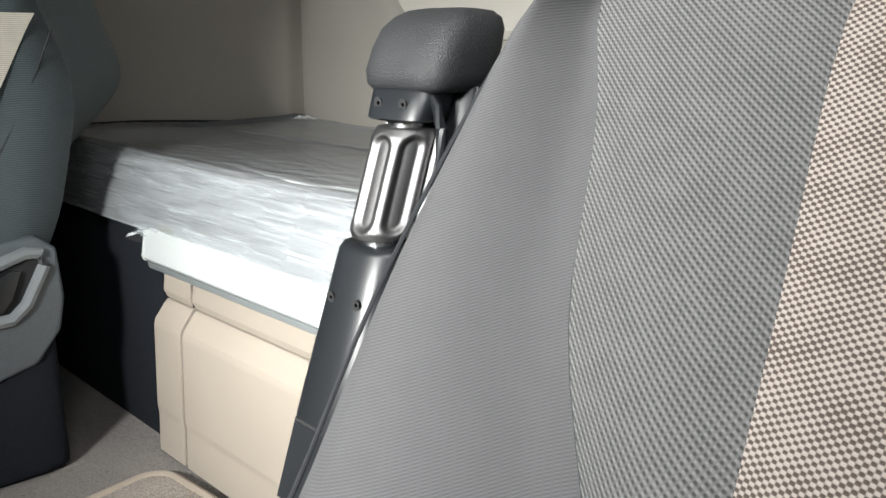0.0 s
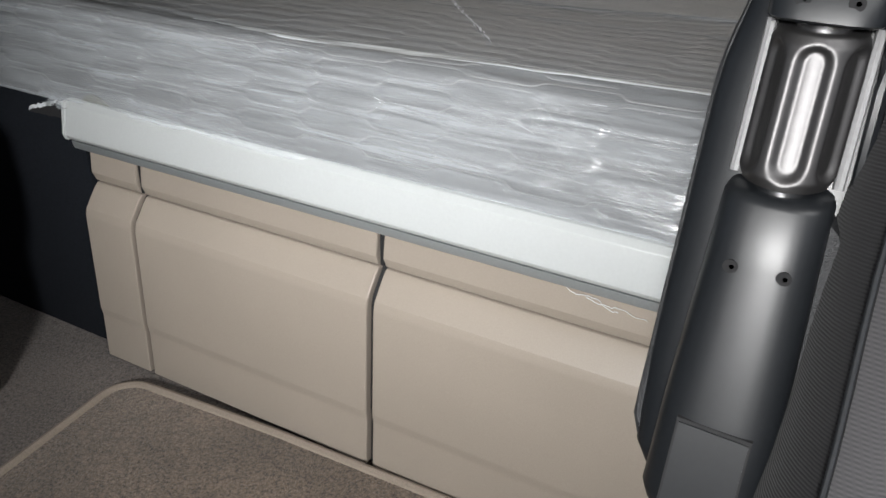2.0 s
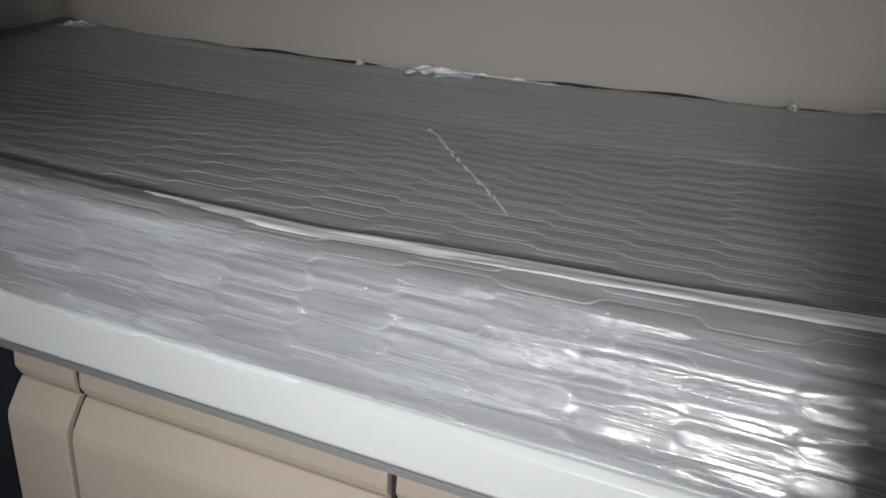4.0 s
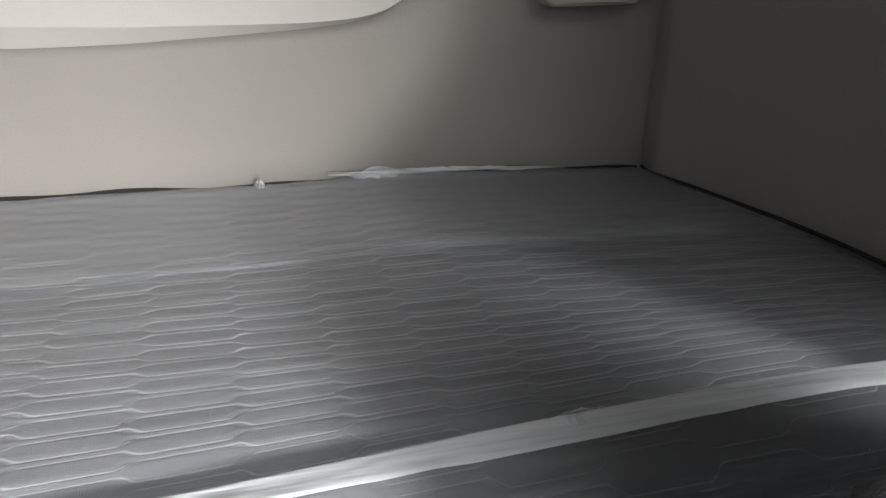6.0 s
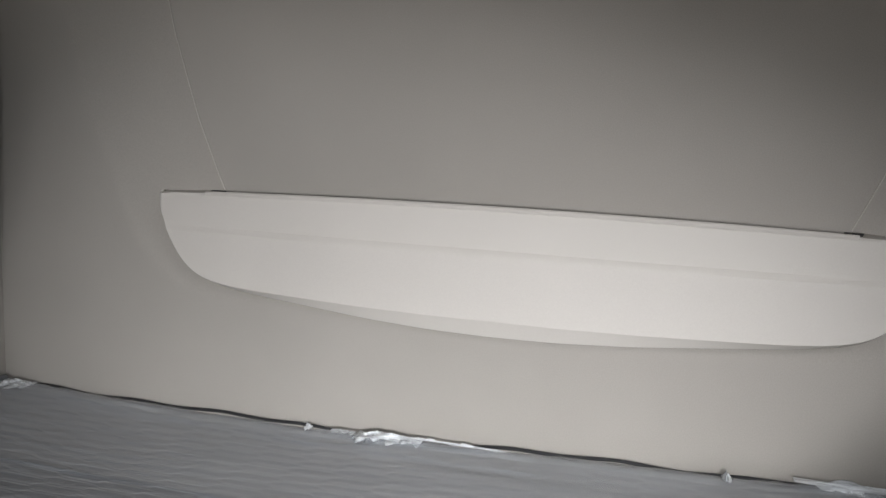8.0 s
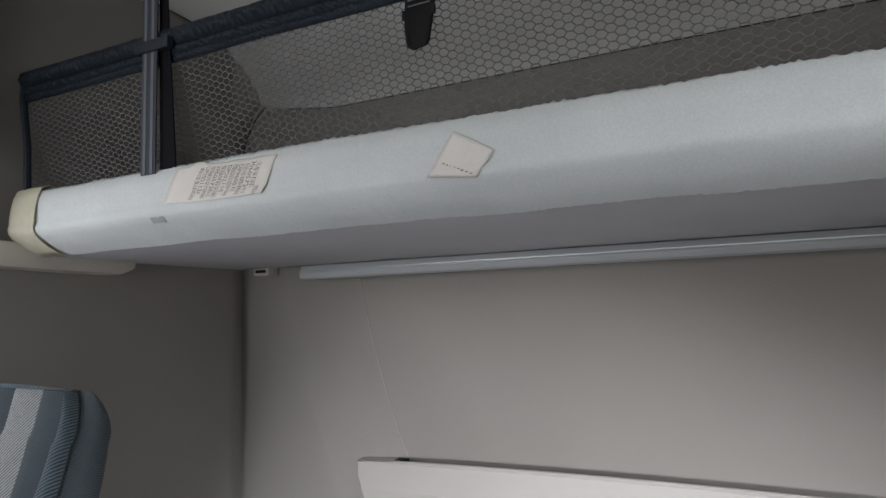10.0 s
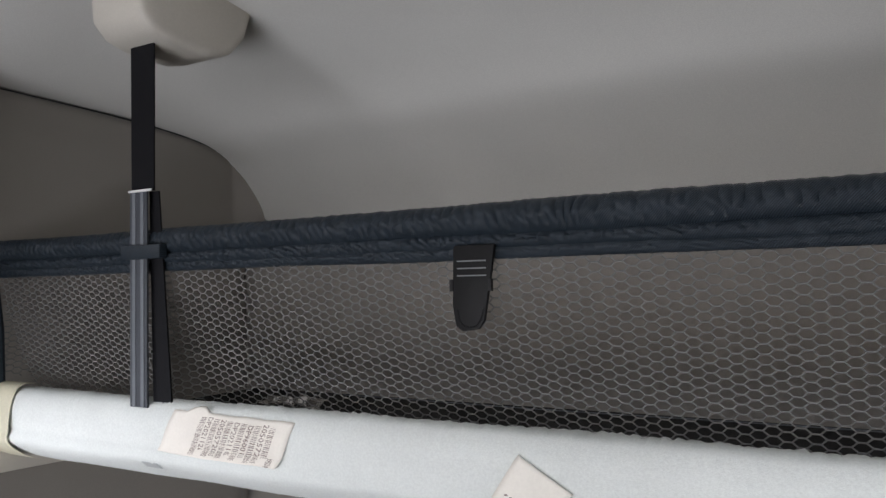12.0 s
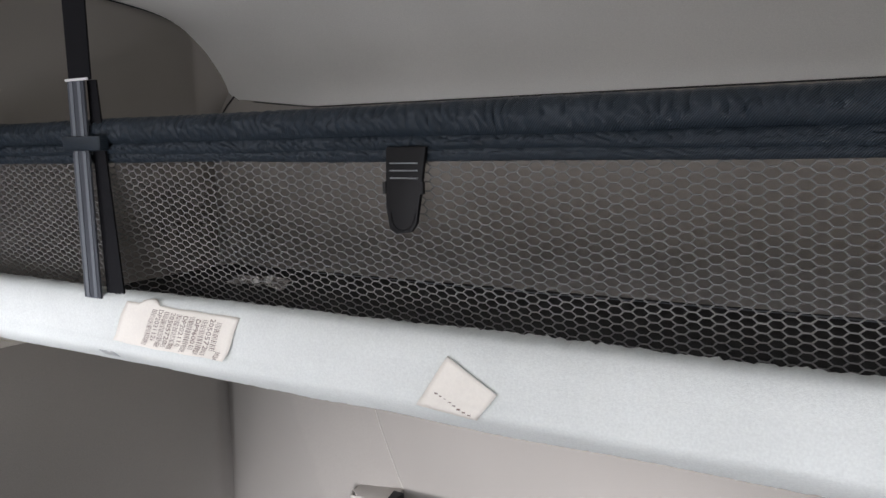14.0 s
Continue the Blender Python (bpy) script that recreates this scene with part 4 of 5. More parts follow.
for s in (-1, 1):
    br = part("wall_bracket", box((s * 0.99 - 0.028, -0.045, 1.552), (s * 0.99 + 0.028, -0.004, 1.578), 0.004), CREAM, ub, "cream plastic bracket")
    part("slot", box((s * 0.99 - 0.018, -0.047, 1.560), (s * 0.99 + 0.018, -0.0448, 1.568)), DARK, br)
    part("end_support", prism([(-0.78, 1.575), (-0.76, 1.545), (-0.46, 1.54), (-0.42, 1.555), (-0.42, 1.585), (-0.78, 1.60)], min(s * 1.02, s * 1.098), max(s * 1.02, s * 1.098), "x", 0.008), CREAM, ub, "cream plastic end support")
ubm = thing("upper_bunk_mattress", "thin black mattress on the upper bunk", "mattress")
part("cover", box((-1.05, -0.585, 1.601), (1.05, -0.02, 1.617), 0.006, 3), BLACK_MATTRESS, ubm)
part("piping", tube([(x, -0.052 + 0.006 * math.sin(7 * x), 1.6175) for x in np.linspace(-0.75, 1.03, 40)], 0.0018), STRAP_LIGHT, ubm, "pale edge piping")

# foam wrapped round the front rail of the upper bunk
FP = [(-0.650, 1.690), (-0.668, 1.700), (-0.690, 1.702), (-0.706, 1.693), (-0.712, 1.668), (-0.714, 1.640), (-0.713, 1.630), (-0.7175, 1.621), (-0.713, 1.611), (-0.703, 1.602), (-0.688, 1.590), (-0.667, 1.579), (-0.641, 1.570)]
cyF, czF = -0.685, 1.63
rings = []
rng = np.random.RandomState(4)
lump = np.cumsum(0.7 * rng.randn(441, len(FP)), axis=0)
ker = np.hanning(29)[:, None] / np.hanning(29).sum()
lump = np.stack([np.convolve(lump[:, i], ker[:, 0], "same") for i in range(len(FP))], 1)
lump -= lump.mean(0)
crease = wobble((441, len(FP)), 5, (13, 7))
for i, x in enumerate(np.linspace(-1.03, 1.03, 441)):
    k = 1 - 0.22 * math.exp(-((x + 1.04) / 0.05) ** 2)
    ring = []
    for j, (y, z) in enumerate(FP):
        d = 0.0005 * np.clip(lump[i, j], -3, 3) + (0.0009 if j < 4 else 0.0005) * rng.randn() + 0.0016 * crease[i, j]
        q = Vector((y - cyF, z - czF))
        q = q * k + q.normalized() * d
        ring.append((x, cyF + q.x, czF + q.y))
    rings.append(ring)
foam = thing("foam_wrapped_rail", "front rail wrapped in white packing foam", "foam wrapping")
part("foam", loft(rings), FOAM, foam, angle=70)


def patch(x0, x1, p0, p1, name, mat, parent, lift=0.0025, rot=None, label=""):
    """A strip of paper or tape that follows the foam's front, between two stations of its profile."""
    n = 14
    st = np.linspace(p0, p1, n)
    py = np.interp(st, np.arange(len(FP)), [p[0] for p in FP])
    pz = np.interp(st, np.arange(len(FP)), [p[1] for p in FP])
    xs = np.linspace(x0, x1, 10)
    X, K = np.meshgrid(xs, np.arange(n), indexing="ij")
    q = np.stack([py - cyF, pz - czF], -1)
    q = q * (1 + lift / np.linalg.norm(q, axis=1))[:, None]
    ob = sheet(name, X, cyF + q[:, 0][K], czF + q[:, 1][K], mat, parent, label)
    ob.modifiers.new("thickness", "SOLIDIFY").thickness = 0.0006
    return ob


patch(-1.032, -0.945, 1.2, 11.5, "end_tape", TAPE, foam, 0.006, label="yellowed masking tape round the end")
patch(-0.605, -0.570, 7.9, 8.9, "clear_tape", RAIL, foam, 0.0012, label="grey adhesive tape")

lab = thing("shipping_label", "cream paper label with printed bar codes and numbers", "label")


def on_foam(st, lift):
    """Point of the foam's profile at a station, lifted off the surface."""
    py = float(np.interp(st, np.arange(len(FP)), [p[0] for p in FP]))
    pz = float(np.interp(st, np.arange(len(FP)), [p[1] for p in FP]))
    q = Vector((py - cyF, pz - czF))
    q = q * (1 + lift / q.length)
    return cyF + q.x, czF + q.y


# u runs along the label, v from its upper to its lower edge; the paper leans to one side
def label_point(u, v, lift):
    top = 3.20 + 0.10 * u
    y, z = on_foam(top + (5.90 + 0.50 * u - top) * v, lift)
    return (-0.553 + 0.232 * u - 0.030 * (v - 0.5), y, z)


n1, n2 = 26, 16
vv = [label_point(i / (n1 - 1), j / (n2 - 1) * (1 + 0.04 * math.sin(5 * i / n1)) - 0.22 * max(0, 1 - abs(i / (n1 - 1) - 0.22) / 0.10) * (1 - j / (n2 - 1)), 0.0036 + 0.0007 * math.sin(i * 0.9 + j * 0.3)) for i in range(n1) for j in range(n2)]
sheet_ = mesh_part("paper", vv, grid_faces(n1, n2), PAPER, lab)
sheet_.modifiers.new("thickness", "SOLIDIFY").thickness = 0.0006


def label_bar(u0, u1, v0, v1, name="bar"):
    vs_ = [label_point(u0 + (u1 - u0) * i, v0 + (v1 - v0) * j / 4, 0.0052) for i in range(2) for j in range(5)]
    mesh_part(name, vs_, grid_faces(2, 5), INK, lab)


def label_text(text, u, v0, v1):
    """Characters that run down the label, bent over the foam."""
    cv = bpy.data.curves.new("lettering", "FONT")
    cv.body, cv.size, cv.resolution_u = text, 1.0, 2
    tmp = bpy.data.objects.new("lettering", cv)
    me = bpy.data.meshes.new_from_object(tmp)
    wide = max(v.co.x for v in me.vertices)
    for v in me.vertices:
        v.co = label_point(u + 0.058 * (v.co.y - 0.35), v0 + (v1 - v0) * v.co.x / wide, 0.0054)
    bpy.data.objects.remove(tmp)
    me.materials.append(INK)
    ob = new("lettering", me)
    ob.parent = lab


rng = random.Random(5)
for col in range(6):
    u0 = 0.27 + 0.115 * col
    v = 0.10 + 0.01 * col
    end = 0.90 if col < 5 else 0.62
    while v < end:
        w = rng.choice((0.006, 0.009, 0.013))
        label_bar(u0, u0 + 0.046, v, v + w)
        v += w + rng.choice((0.011, 0.016, 0.022))
for col, text, v0, v1 in ((0, "DP2021126", 0.08, 0.66), (1, "20505720015", 0.10, 0.84), (2, "DP2021102", 0.12, 0.70), (3, "DP9600133", 0.14, 0.72), (4, "20505720015", 0.10, 0.86), (5, "J9524", 0.60, 0.94)):
    label_text(text, 0.352 + 0.115 * col, v0, v1)

# diamond of paper stuck on the foam
dia = thing("paper_tape_square", "cream paper tape stuck askew on the foam", "tape")
pts = [(0.020, 1.678), (0.084, 1.643), (0.058, 1.610), (-0.020, 1.617)]
n = 12
vv = []
for i in range(n):
    for j in range(n):
        a, b = i / (n - 1), j / (n - 1)
        x = (pts[0][0] * (1 - a) + pts[1][0] * a) * (1 - b) + (pts[3][0] * (1 - a) + pts[2][0] * a) * b
        z = (pts[0][1] * (1 - a) + pts[1][1] * a) * (1 - b) + (pts[3][1] * (1 - a) + pts[2][1] * a) * b
        y = np.interp(z, [p[1] for p in FP[3:10]][::-1], [p[0] for p in FP[3:10]][::-1]) - 0.0036
        vv.append((x, y, z))
sq = mesh_part("paper", vv, grid_faces(n, n), PAPER, dia)
sq.modifiers.new("thickness", "SOLIDIFY").thickness = 0.0008

for k in range(8):
    a, z = 0.004 + 0.0062 * k, 1.634 - 0.0026 * k
    y = float(np.interp(z, [p[1] for p in FP[3:10]][::-1], [p[0] for p in FP[3:10]][::-1])) - 0.0040
    part("print_bar", box((a, y - 0.0006, z - 0.0011), (a + 0.0042, y + 0.002, z + 0.0006)), INK, dia)

# ---------------------------------------------------------------- safety net above the upper bunk
net = thing("safety_net", "dark honeycomb safety net with a slate nylon hem", "net")
NET0, NET1 = 1.668, 1.914
cw, rh = 0.0138, 0.0110


def net_y(x, z):
    k = min(1.0, max(0.0, (z - NET0) / (NET1 - NET0)))
    sag = math.sin(k * math.pi)
    near = math.exp(-((x + 0.62) / 0.05) ** 2)
    return -0.686 + (0.085 - 0.04 * near) * (1 - k) ** 1.7 + 0.012 * sag * math.sin(3.1 * x + 0.6) ** 2 + 0.003 * math.sin(17 * x + 9 * z)


vs, fs = [], []


def strand(a, b, w=0.0010):
    p, q = Vector((a[0], net_y(*a), a[1])), Vector((b[0], net_y(*b), b[1]))
    d = (q - p).normalized()
    u = Vector((d.z, 0, -d.x)) * w
    k = Vector((0, 0.0008, 0))
    i = len(vs)
    for c in (p, q):
        vs.extend([c + u, c - k, c - u, c + k])
    for j in range(4):
        fs.append((i + j, i + (j + 1) % 4, i + 4 + (j + 1) % 4, i + 4 + j))


cols = int(2.06 / cw)
rows = int((NET1 - NET0) / rh)
for c in range(cols):
    x = -1.03 + c * cw
    for r in range(rows):
        z = NET0 + (r + 0.5 * (c % 2)) * rh
        a = cw * 0.30
        strand((x - a, z), (x + a, z))
        strand((x + a, z), (x + cw - a, z + rh / 2))
        strand((x + a, z), (x + cw - a, z - rh / 2))
mesh_part("mesh", vs, fs, NET, net, smooth=False)


# the net turns the corner and runs back along the side wall
vs, fs = [], []


def side_strand(a, b, w=0.0010):
    ends = []
    for y, z in (a, b):
        ends.append(Vector((-1.028 + 0.018 * math.sin(9 * y + 14 * z) + 0.03 * (y + 0.68) * (1.9 - z), y, z)))
    d = (ends[1] - ends[0]).normalized()
    u = Vector((0, -d.z, d.y)) * w
    k = Vector((0.0008, 0, 0))
    i = len(vs)
    for c in ends:
        vs.extend([c + u, c - k, c - u, c + k])
    for j in range(4):
        fs.append((i + j, i + (j + 1) % 4, i + 4 + (j + 1) % 4, i + 4 + j))


for c in range(int(0.60 / cw)):
    y = -0.678 + c * cw
    top = NET1 + 0.01 - 0.10 * (c * cw / 0.60) ** 1.5
    for r in range(int((top - NET0 - 0.05) / rh)):
        z = NET0 + 0.05 + (r + 0.5 * (c % 2)) * rh
        a = cw * 0.30
        side_strand((y - a, z), (y + a, z))
        side_strand((y + a, z), (y + cw - a, z + rh / 2))
        side_strand((y + a, z), (y + cw - a, z - rh / 2))
mesh_part("side_mesh", vs, fs, NET, net, smooth=False)


def ruched(z0, z1, y, depth, seed, amp, nx=1100, nz=16):
    xs = np.linspace(-1.045, 1.03, nx)
    k = np.linspace(0, 1, nz)
    X, K = np.meshgrid(xs, k, indexing="ij")
    pitch = 0.0135 + 0.003 * wobble((nx, 2), seed + 5, (6, 1))[:, :1]
    ph = np.cumsum(np.r_[0, np.diff(xs)][:, None] / pitch, axis=0) + 0.9 * K + 0.8 * wobble((nx, nz), seed, (60, 3))
    puck = np.abs(np.sin(math.pi * ph)) ** 0.7 - 0.6
    even = 0.35 + 0.65 * np.clip(0.5 - 0.55 * X + 0.5 * wobble((nx, nz), seed + 3, (17, 1)), 0, 1)
    ruck = -amp * (puck * even + 0.55 * wobble((nx, nz), seed + 1, (230, 4)) + 0.35 * wobble((nx, nz), seed + 4, (420, 7)))
    Z = z0 + (z1 - z0) * K - 0.25 * ruck + 0.0015 * wobble((nx, nz), seed + 2, (9, 1))
    Y = y - depth * np.sin(K * math.pi) ** 0.6 + ruck * np.sin(K * math.pi) ** 0.7
    return X, Y, Z


for name, z0, z1, y, d, seed, amp in (("hem_tube", 1.924, 1.958, -0.684, 0.016, 21, 0.0040), ("hem_band", 1.9085, 1.9245, -0.685, 0.007, 31, 0.0032), ("hem_edge", 1.898, 1.909, -0.684, 0.004, 41, 0.0022)):
    ob = sheet(name, *ruched(z0, z1, y, d, seed, amp), NYLON, net)
    ob.modifiers.new("thickness", "SOLIDIFY").thickness = -0.003
for z in (1.9243, 1.9087):
    part("stitch_row", tube([(x, -0.6875, z + 0.0008 * math.sin(40 * x)) for x in np.linspace(-1.04, 1.03, 120)], 0.0013, 5), SEAM, net)
part("hem_back", prism([(-0.684, 1.926), (-0.674, 1.930), (-0.672, 1.950), (-0.684, 1.956)], -1.045, 1.03, "x", 0.002), NYLON, net)
part("left_binding", tube([(-1.04, -0.690, 1.955), (-1.045, -0.69, 1.90), (-1.025, -0.69, 1.80), (-1.02, -0.69, 1.70)], 0.008), NYLON, net)
tab = part("pull_tab", prism([(-0.066, 1.912), (-0.011, 1.912), (-0.018, 1.868), (-0.026, 1.824), (-0.033, 1.814), (-0.055, 1.811), (-0.064, 1.817), (-0.068, 1.842)], -0.700, -0.694, "y", 0.002), TAB, net, "black plastic pull tab")
part("thumb_rim", tube([(x, -0.7004, z) for x, z in ((-0.061, 1.837), (-0.059, 1.824), (-0.053, 1.817), (-0.044, 1.8155), (-0.036, 1.818), (-0.030, 1.825), (-0.026, 1.838))], 0.0011, 6), TAB, tab)
for q in (-0.069, -0.0175):
    part("side_notch", box((q - 0.002, -0.7008, 1.858), (q + 0.002, -0.696, 1.872)), DARK, tab)
for k in range(3):
    part("grip_line", box((-0.060, -0.7015, 1.8925 - 0.0085 * k), (-0.022, -0.6995, 1.8940 - 0.0085 * k)), GREY_PLASTIC, tab)


def bunk_strap(x, name):
    st = thing(name, "webbing strap from the ceiling to the upper bunk", "strap", "bunk straps")
    part("upper_webbing", prism([(x - 0.026, 2.315), (x + 0.028, 2.315), (x + 0.027, 2.018), (x - 0.024, 2.018)], -0.707, -0.704, "y"), STRAP, st)
    part("lower_webbing", box((x - 0.024, -0.710, 1.690), (x + 0.015, -0.707, 2.020)), STRAP_GREY, st)
    for o in (-0.014, 0.005):
        part("stripe", box((x + o - 0.0038, -0.7112, 1.691), (x + o + 0.0038, -0.7098, 2.018)), STRAP_LIGHT, st)
    part("rear_webbing", prism([(x + 0.006, 2.018), (x + 0.027, 2.018), (x + 0.034, 1.935), (x + 0.055, 1.69), (x + 0.014, 1.69)], -0.698, -0.695, "y"), STRAP, st)
    part("stitch_mark", box((x - 0.025, -0.7125, 2.017), (x + 0.027, -0.7102, 2.0205)), WHITE_MARK, st)
    part("keeper_loop", box((x - 0.040, -0.716, 1.914), (x + 0.050, -0.700, 1.936), 0.003), NYLON, st)
    mt = thing("strap_mount", "beige plastic strap mount on the ceiling", "mount", "strap mounts")
    low = [(-0.762, 2.335), (-0.758, 2.275), (-0.735, 2.252), (-0.700, 2.243), (-0.620, 2.238), (-0.578, 2.250), (-0.545, 2.285), (-0.52, 2.36), (-0.762, 2.385)]
    part("shell", prism(low, x - 0.055, x + 0.062, "x", 0.014, 3), CREAM, mt)
    return st


bunk_strap(-0.613, "bunk_strap")
bunk_strap(0.572, "bunk_strap")

# ---------------------------------------------------------------- curtain in the corner
cu2 = thing("side_curtain", "dark grey curtain with thin chevron lines", "curtain")
yy, zz = np.meshgrid(np.linspace(-1.02, -0.755, 90), np.linspace(1.75, 2.30, 40), indexing="ij")
fold = 0.012 * np.sin(yy * 120) + 0.004 * np.sin(yy * 47 + zz * 9)
narrow = (zz - 1.75) / 0.55
ob = sheet("cloth", -1.02 + fold, yy - 0.035 * (1 - narrow) ** 1.5, zz, CURTAIN, cu2)
ob.modifiers.new("thickness", "SOLIDIFY").thickness = 0.002
for k in range(7):
    z = 1.80 + 0.075 * k
    part("chevron_line", tube([(-1.002 + 0.012 * math.sin(y * 120), y - 0.035 * (1 - (z - 1.75) / 0.55) ** 1.5, z + 0.06 * abs(((y + 1.1) * 14) % 2 - 1) - 0.03) for y in np.linspace(-1.0, -0.765, 40)], 0.0010, 5), WHITE_MARK, cu2)
tagged(part("curtain_track", box((-1.06, -1.6, 2.300), (-0.99, -0.70, 2.325), 0.004), CREAM), "cream ceiling curtain track", "curtain track")

# ---------------------------------------------------------------- seats


def backrest(seat, stations, mats, depth=0.045, hump=0.012):
    """A bucket backrest: stations of (z, rear y, front y, half width, seam, wing) and cloth for each strip."""
    zs = np.r_[np.linspace(stations[0][0], stations[-1][0] - 0.07, 40), stations[-1][0] - 0.065 + 0.065 * np.sin(np.linspace(0, math.pi / 2, 14))]
    cols = [np.interp(zs, [s[0] for s in stations], [s[k] for s in stations]) for k in range(1, 6)]
    ker = np.hanning(9) / np.hanning(9).sum()
    cols = [np.convolve(np.r_[[c[0]] * 4, c, [c[-1]] * 4], ker, "valid") for c in cols]
    ry, fy, hw, seam, wing = cols
    k = np.clip((zs - (zs[-1] - 0.065)) / 0.065, 0, 1)
    end = np.sqrt(1 - k ** 2 * 0.995)
    ry, fy = (ry + fy) / 2 + (ry - fy) / 2 * (0.12 + 0.88 * end), (ry + fy) / 2 - (ry - fy) / 2 * (0.12 + 0.88 * end)
    hw = hw - 0.055 * (1 - end)
    seam, wing = np.minimum(seam, hw - 0.008), np.minimum(wing, hw - 0.08)
    depth = depth * end

    def strip(name, pts, mat, label=""):
        """pts(u) gives x and y for all heights, u from 0 to 1 across the strip."""
        u = np.linspace(0, 1, 13)
        X = np.stack([pts(k)[0] for k in u], 1)
        Y = np.stack([pts(k)[1] for k in u], 1)
        Z = np.repeat(zs[:, None], 13, 1)
        return sheet(name, X, Y, Z, mat, seat, label)

    for s in (-1, 1):
        def side(u):
            bulge = 0.014 * math.sin(math.pi * u)
            y = ry + (fy + 0.012 - ry) * u
            x = hw * (0.93 + 0.07 * math.sin(min(1, u * 2.2) * math.pi / 2)) + bulge - 0.012 * u ** 4
            return s * x, y

        def bolster(u):
            x0 = hw - 0.012
            x = x0 + (seam - x0) * u
            round_in = 0.012 * (1 - min(1, u * 5)) ** 2
            y = fy + round_in - 0.012 * np.sin(math.pi * min(1, u * 1.2)) + depth * float(sm(np.array(u))) ** 1.4
            return s * x, y

        def winged(u):
            x = seam + (wing - seam) * u
            return s * x, fy + depth - 0.012 * math.sin(math.pi * u) + 0.006 * u

        strip("side_cover", side, mats["side"])
        strip("bolster", bolster, mats["bolster"])
        strip("wing_panel", winged, mats["wing"])
        part("piping", tube([(s * (h - 0.010), f + 0.008, z) for h, f, z in zip(hw, fy, zs)], 0.0014, 6), SEAM, seat)
        part("piping", tube([(s * (h + 0.001), f + depth_ + 0.002, z) for h, f, z, depth_ in zip(seam, fy, zs, depth)], 0.0018, 6), SEAM, seat)
    inner = wing
    if "stripe" in mats:
        inner = wing - 0.072
        for s in (-1, 1):
            strip("stripe", lambda u: (s * (wing + (inner - wing) * u), fy + depth + 0.006 - 0.002 * math.sin(math.pi * u)), mats["stripe"], "pale grey-beige stripe")
    strip("centre_panel", lambda u: (inner * (1 - 2 * u), fy + depth + 0.006 - 0.010 * math.sin(math.pi * u)), mats["centre"])
    strip("rear_shell", lambda u: (hw * 0.93 * (1 - 2 * u), ry + (0.012 + (hump - 0.012) * sm((zs - 0.5) / 0.32) * sm((1.16 - zs) / 0.2)) * math.sin(math.pi * u ** (1.73 if hump > 0.1 else 1)) ** 2), mats["shell"])
    n = 13
    u = np.linspace(-1, 1, n)
    X = np.stack([u * hw[-1] for _ in range(5)], 1)
    Y = np.stack([np.full(n, ry[-1] + (fy[-1] - ry[-1]) * k) for k in np.linspace(0, 1, 5)], 1)
    Z = zs[-1] + 0.006 * (1 - u[:, None] ** 2) * np.sin(np.linspace(0, math.pi, 5))[None, :]
    sheet("top_cover", X, Y, Z, mats["bolster"], seat)
    return zs, ry, fy, hw


def cushion(seat, mats, y0, y1, z0, z1, hw):
    """Seat cushion with raised sides."""
    ys = np.linspace(y0, y1, 24)
    rings = []
    for y in ys:
        k = (y - y0) / (y1 - y0)
        nose = 0.05 * max(0, 0.18 - k) / 0.18
        ring = []
        for x, dz in ((-hw, -0.02), (-hw + 0.01, 0.02), (-hw + 0.06, 0.03), (-hw + 0.12, 0.0), (0, -0.008), (hw - 0.12, 0.0), (hw - 0.06, 0.03), (hw - 0.01, 0.02), (hw, -0.02)):
            ring.append((x, y, z1 + dz - nose))
        ring += [(hw - 0.01, y, z0), (-hw + 0.01, y, z0)]
        rings.append(ring)
    part("seat_cushion", loft(rings), mats["bolster"], seat)


def seat_base(seat, hw, y0, y1, z_top):
    """Plastic side covers and the dark bellows under the cushion."""
    part("bellows", prism([(-hw + 0.03, y0 + 0.04), (hw - 0.03, y0 + 0.04), (hw + 0.012, y1 - 0.06), (hw + 0.006, y1 - 0.012), (-hw - 0.006, y1 - 0.012), (-hw - 0.012, y1 - 0.06)], FLOOR, z_top - 0.14, "z", 0.02, 3), BLACK_CLOTH, seat)


slate = dict(side=SEAT_SIDE, bolster=SEAT_RIB, wing=SEAT_PLAIN, stripe=SEAT_STRIPE, centre=SEAT_PLAIN, shell=SEAT_SIDE_LIT)
seat_l = thing("passenger_seat", "slate ribbed-cloth truck seat with pale stripes", "seat", "cab seats", (-0.67, 0, 0))
ST_L = [(0.5, -1.035, -1.22, 0.238, 0.15, 0.1), (0.57, -0.995, -1.19, 0.24, 0.15, 0.1), (0.77, -0.945, -1.14, 0.242, 0.15, 0.1), (0.86, -0.965, -1.135, 0.243, 0.15, 0.1),
        (0.92, -1, -1.13, 0.244, 0.14, 0.1), (0.985, -0.998, -1.11, 0.24, 0.12, 0.1), (1.03, -0.978, -1.075, 0.24, 0.11, 0.098), (1.075, -0.955, -1.036, 0.24, 0.11, 0.098), (1.12, -0.935, -1.018, 0.24, 0.135, 0.1),
        (1.16, -0.922, -1.002, 0.239, 0.155, 0.1), (1.21, -0.908, -0.986, 0.238, 0.17, 0.1), (1.28, -0.898, -0.962, 0.237, 0.18, 0.1), (1.33, -0.902, -0.952, 0.235, 0.18, 0.1)]
backrest(seat_l, ST_L, slate, 0.018, 0.225)
zq = np.linspace(0.66, 0.905, 30)[:, None]
mid = np.interp(zq, [0.611, 0.72, 0.815, 0.88, 0.955], [-1.205, -1.142, -1.090, -1.055, -1.008])
yq = mid + np.linspace(-0.030, 0.030, 5)[None, :]
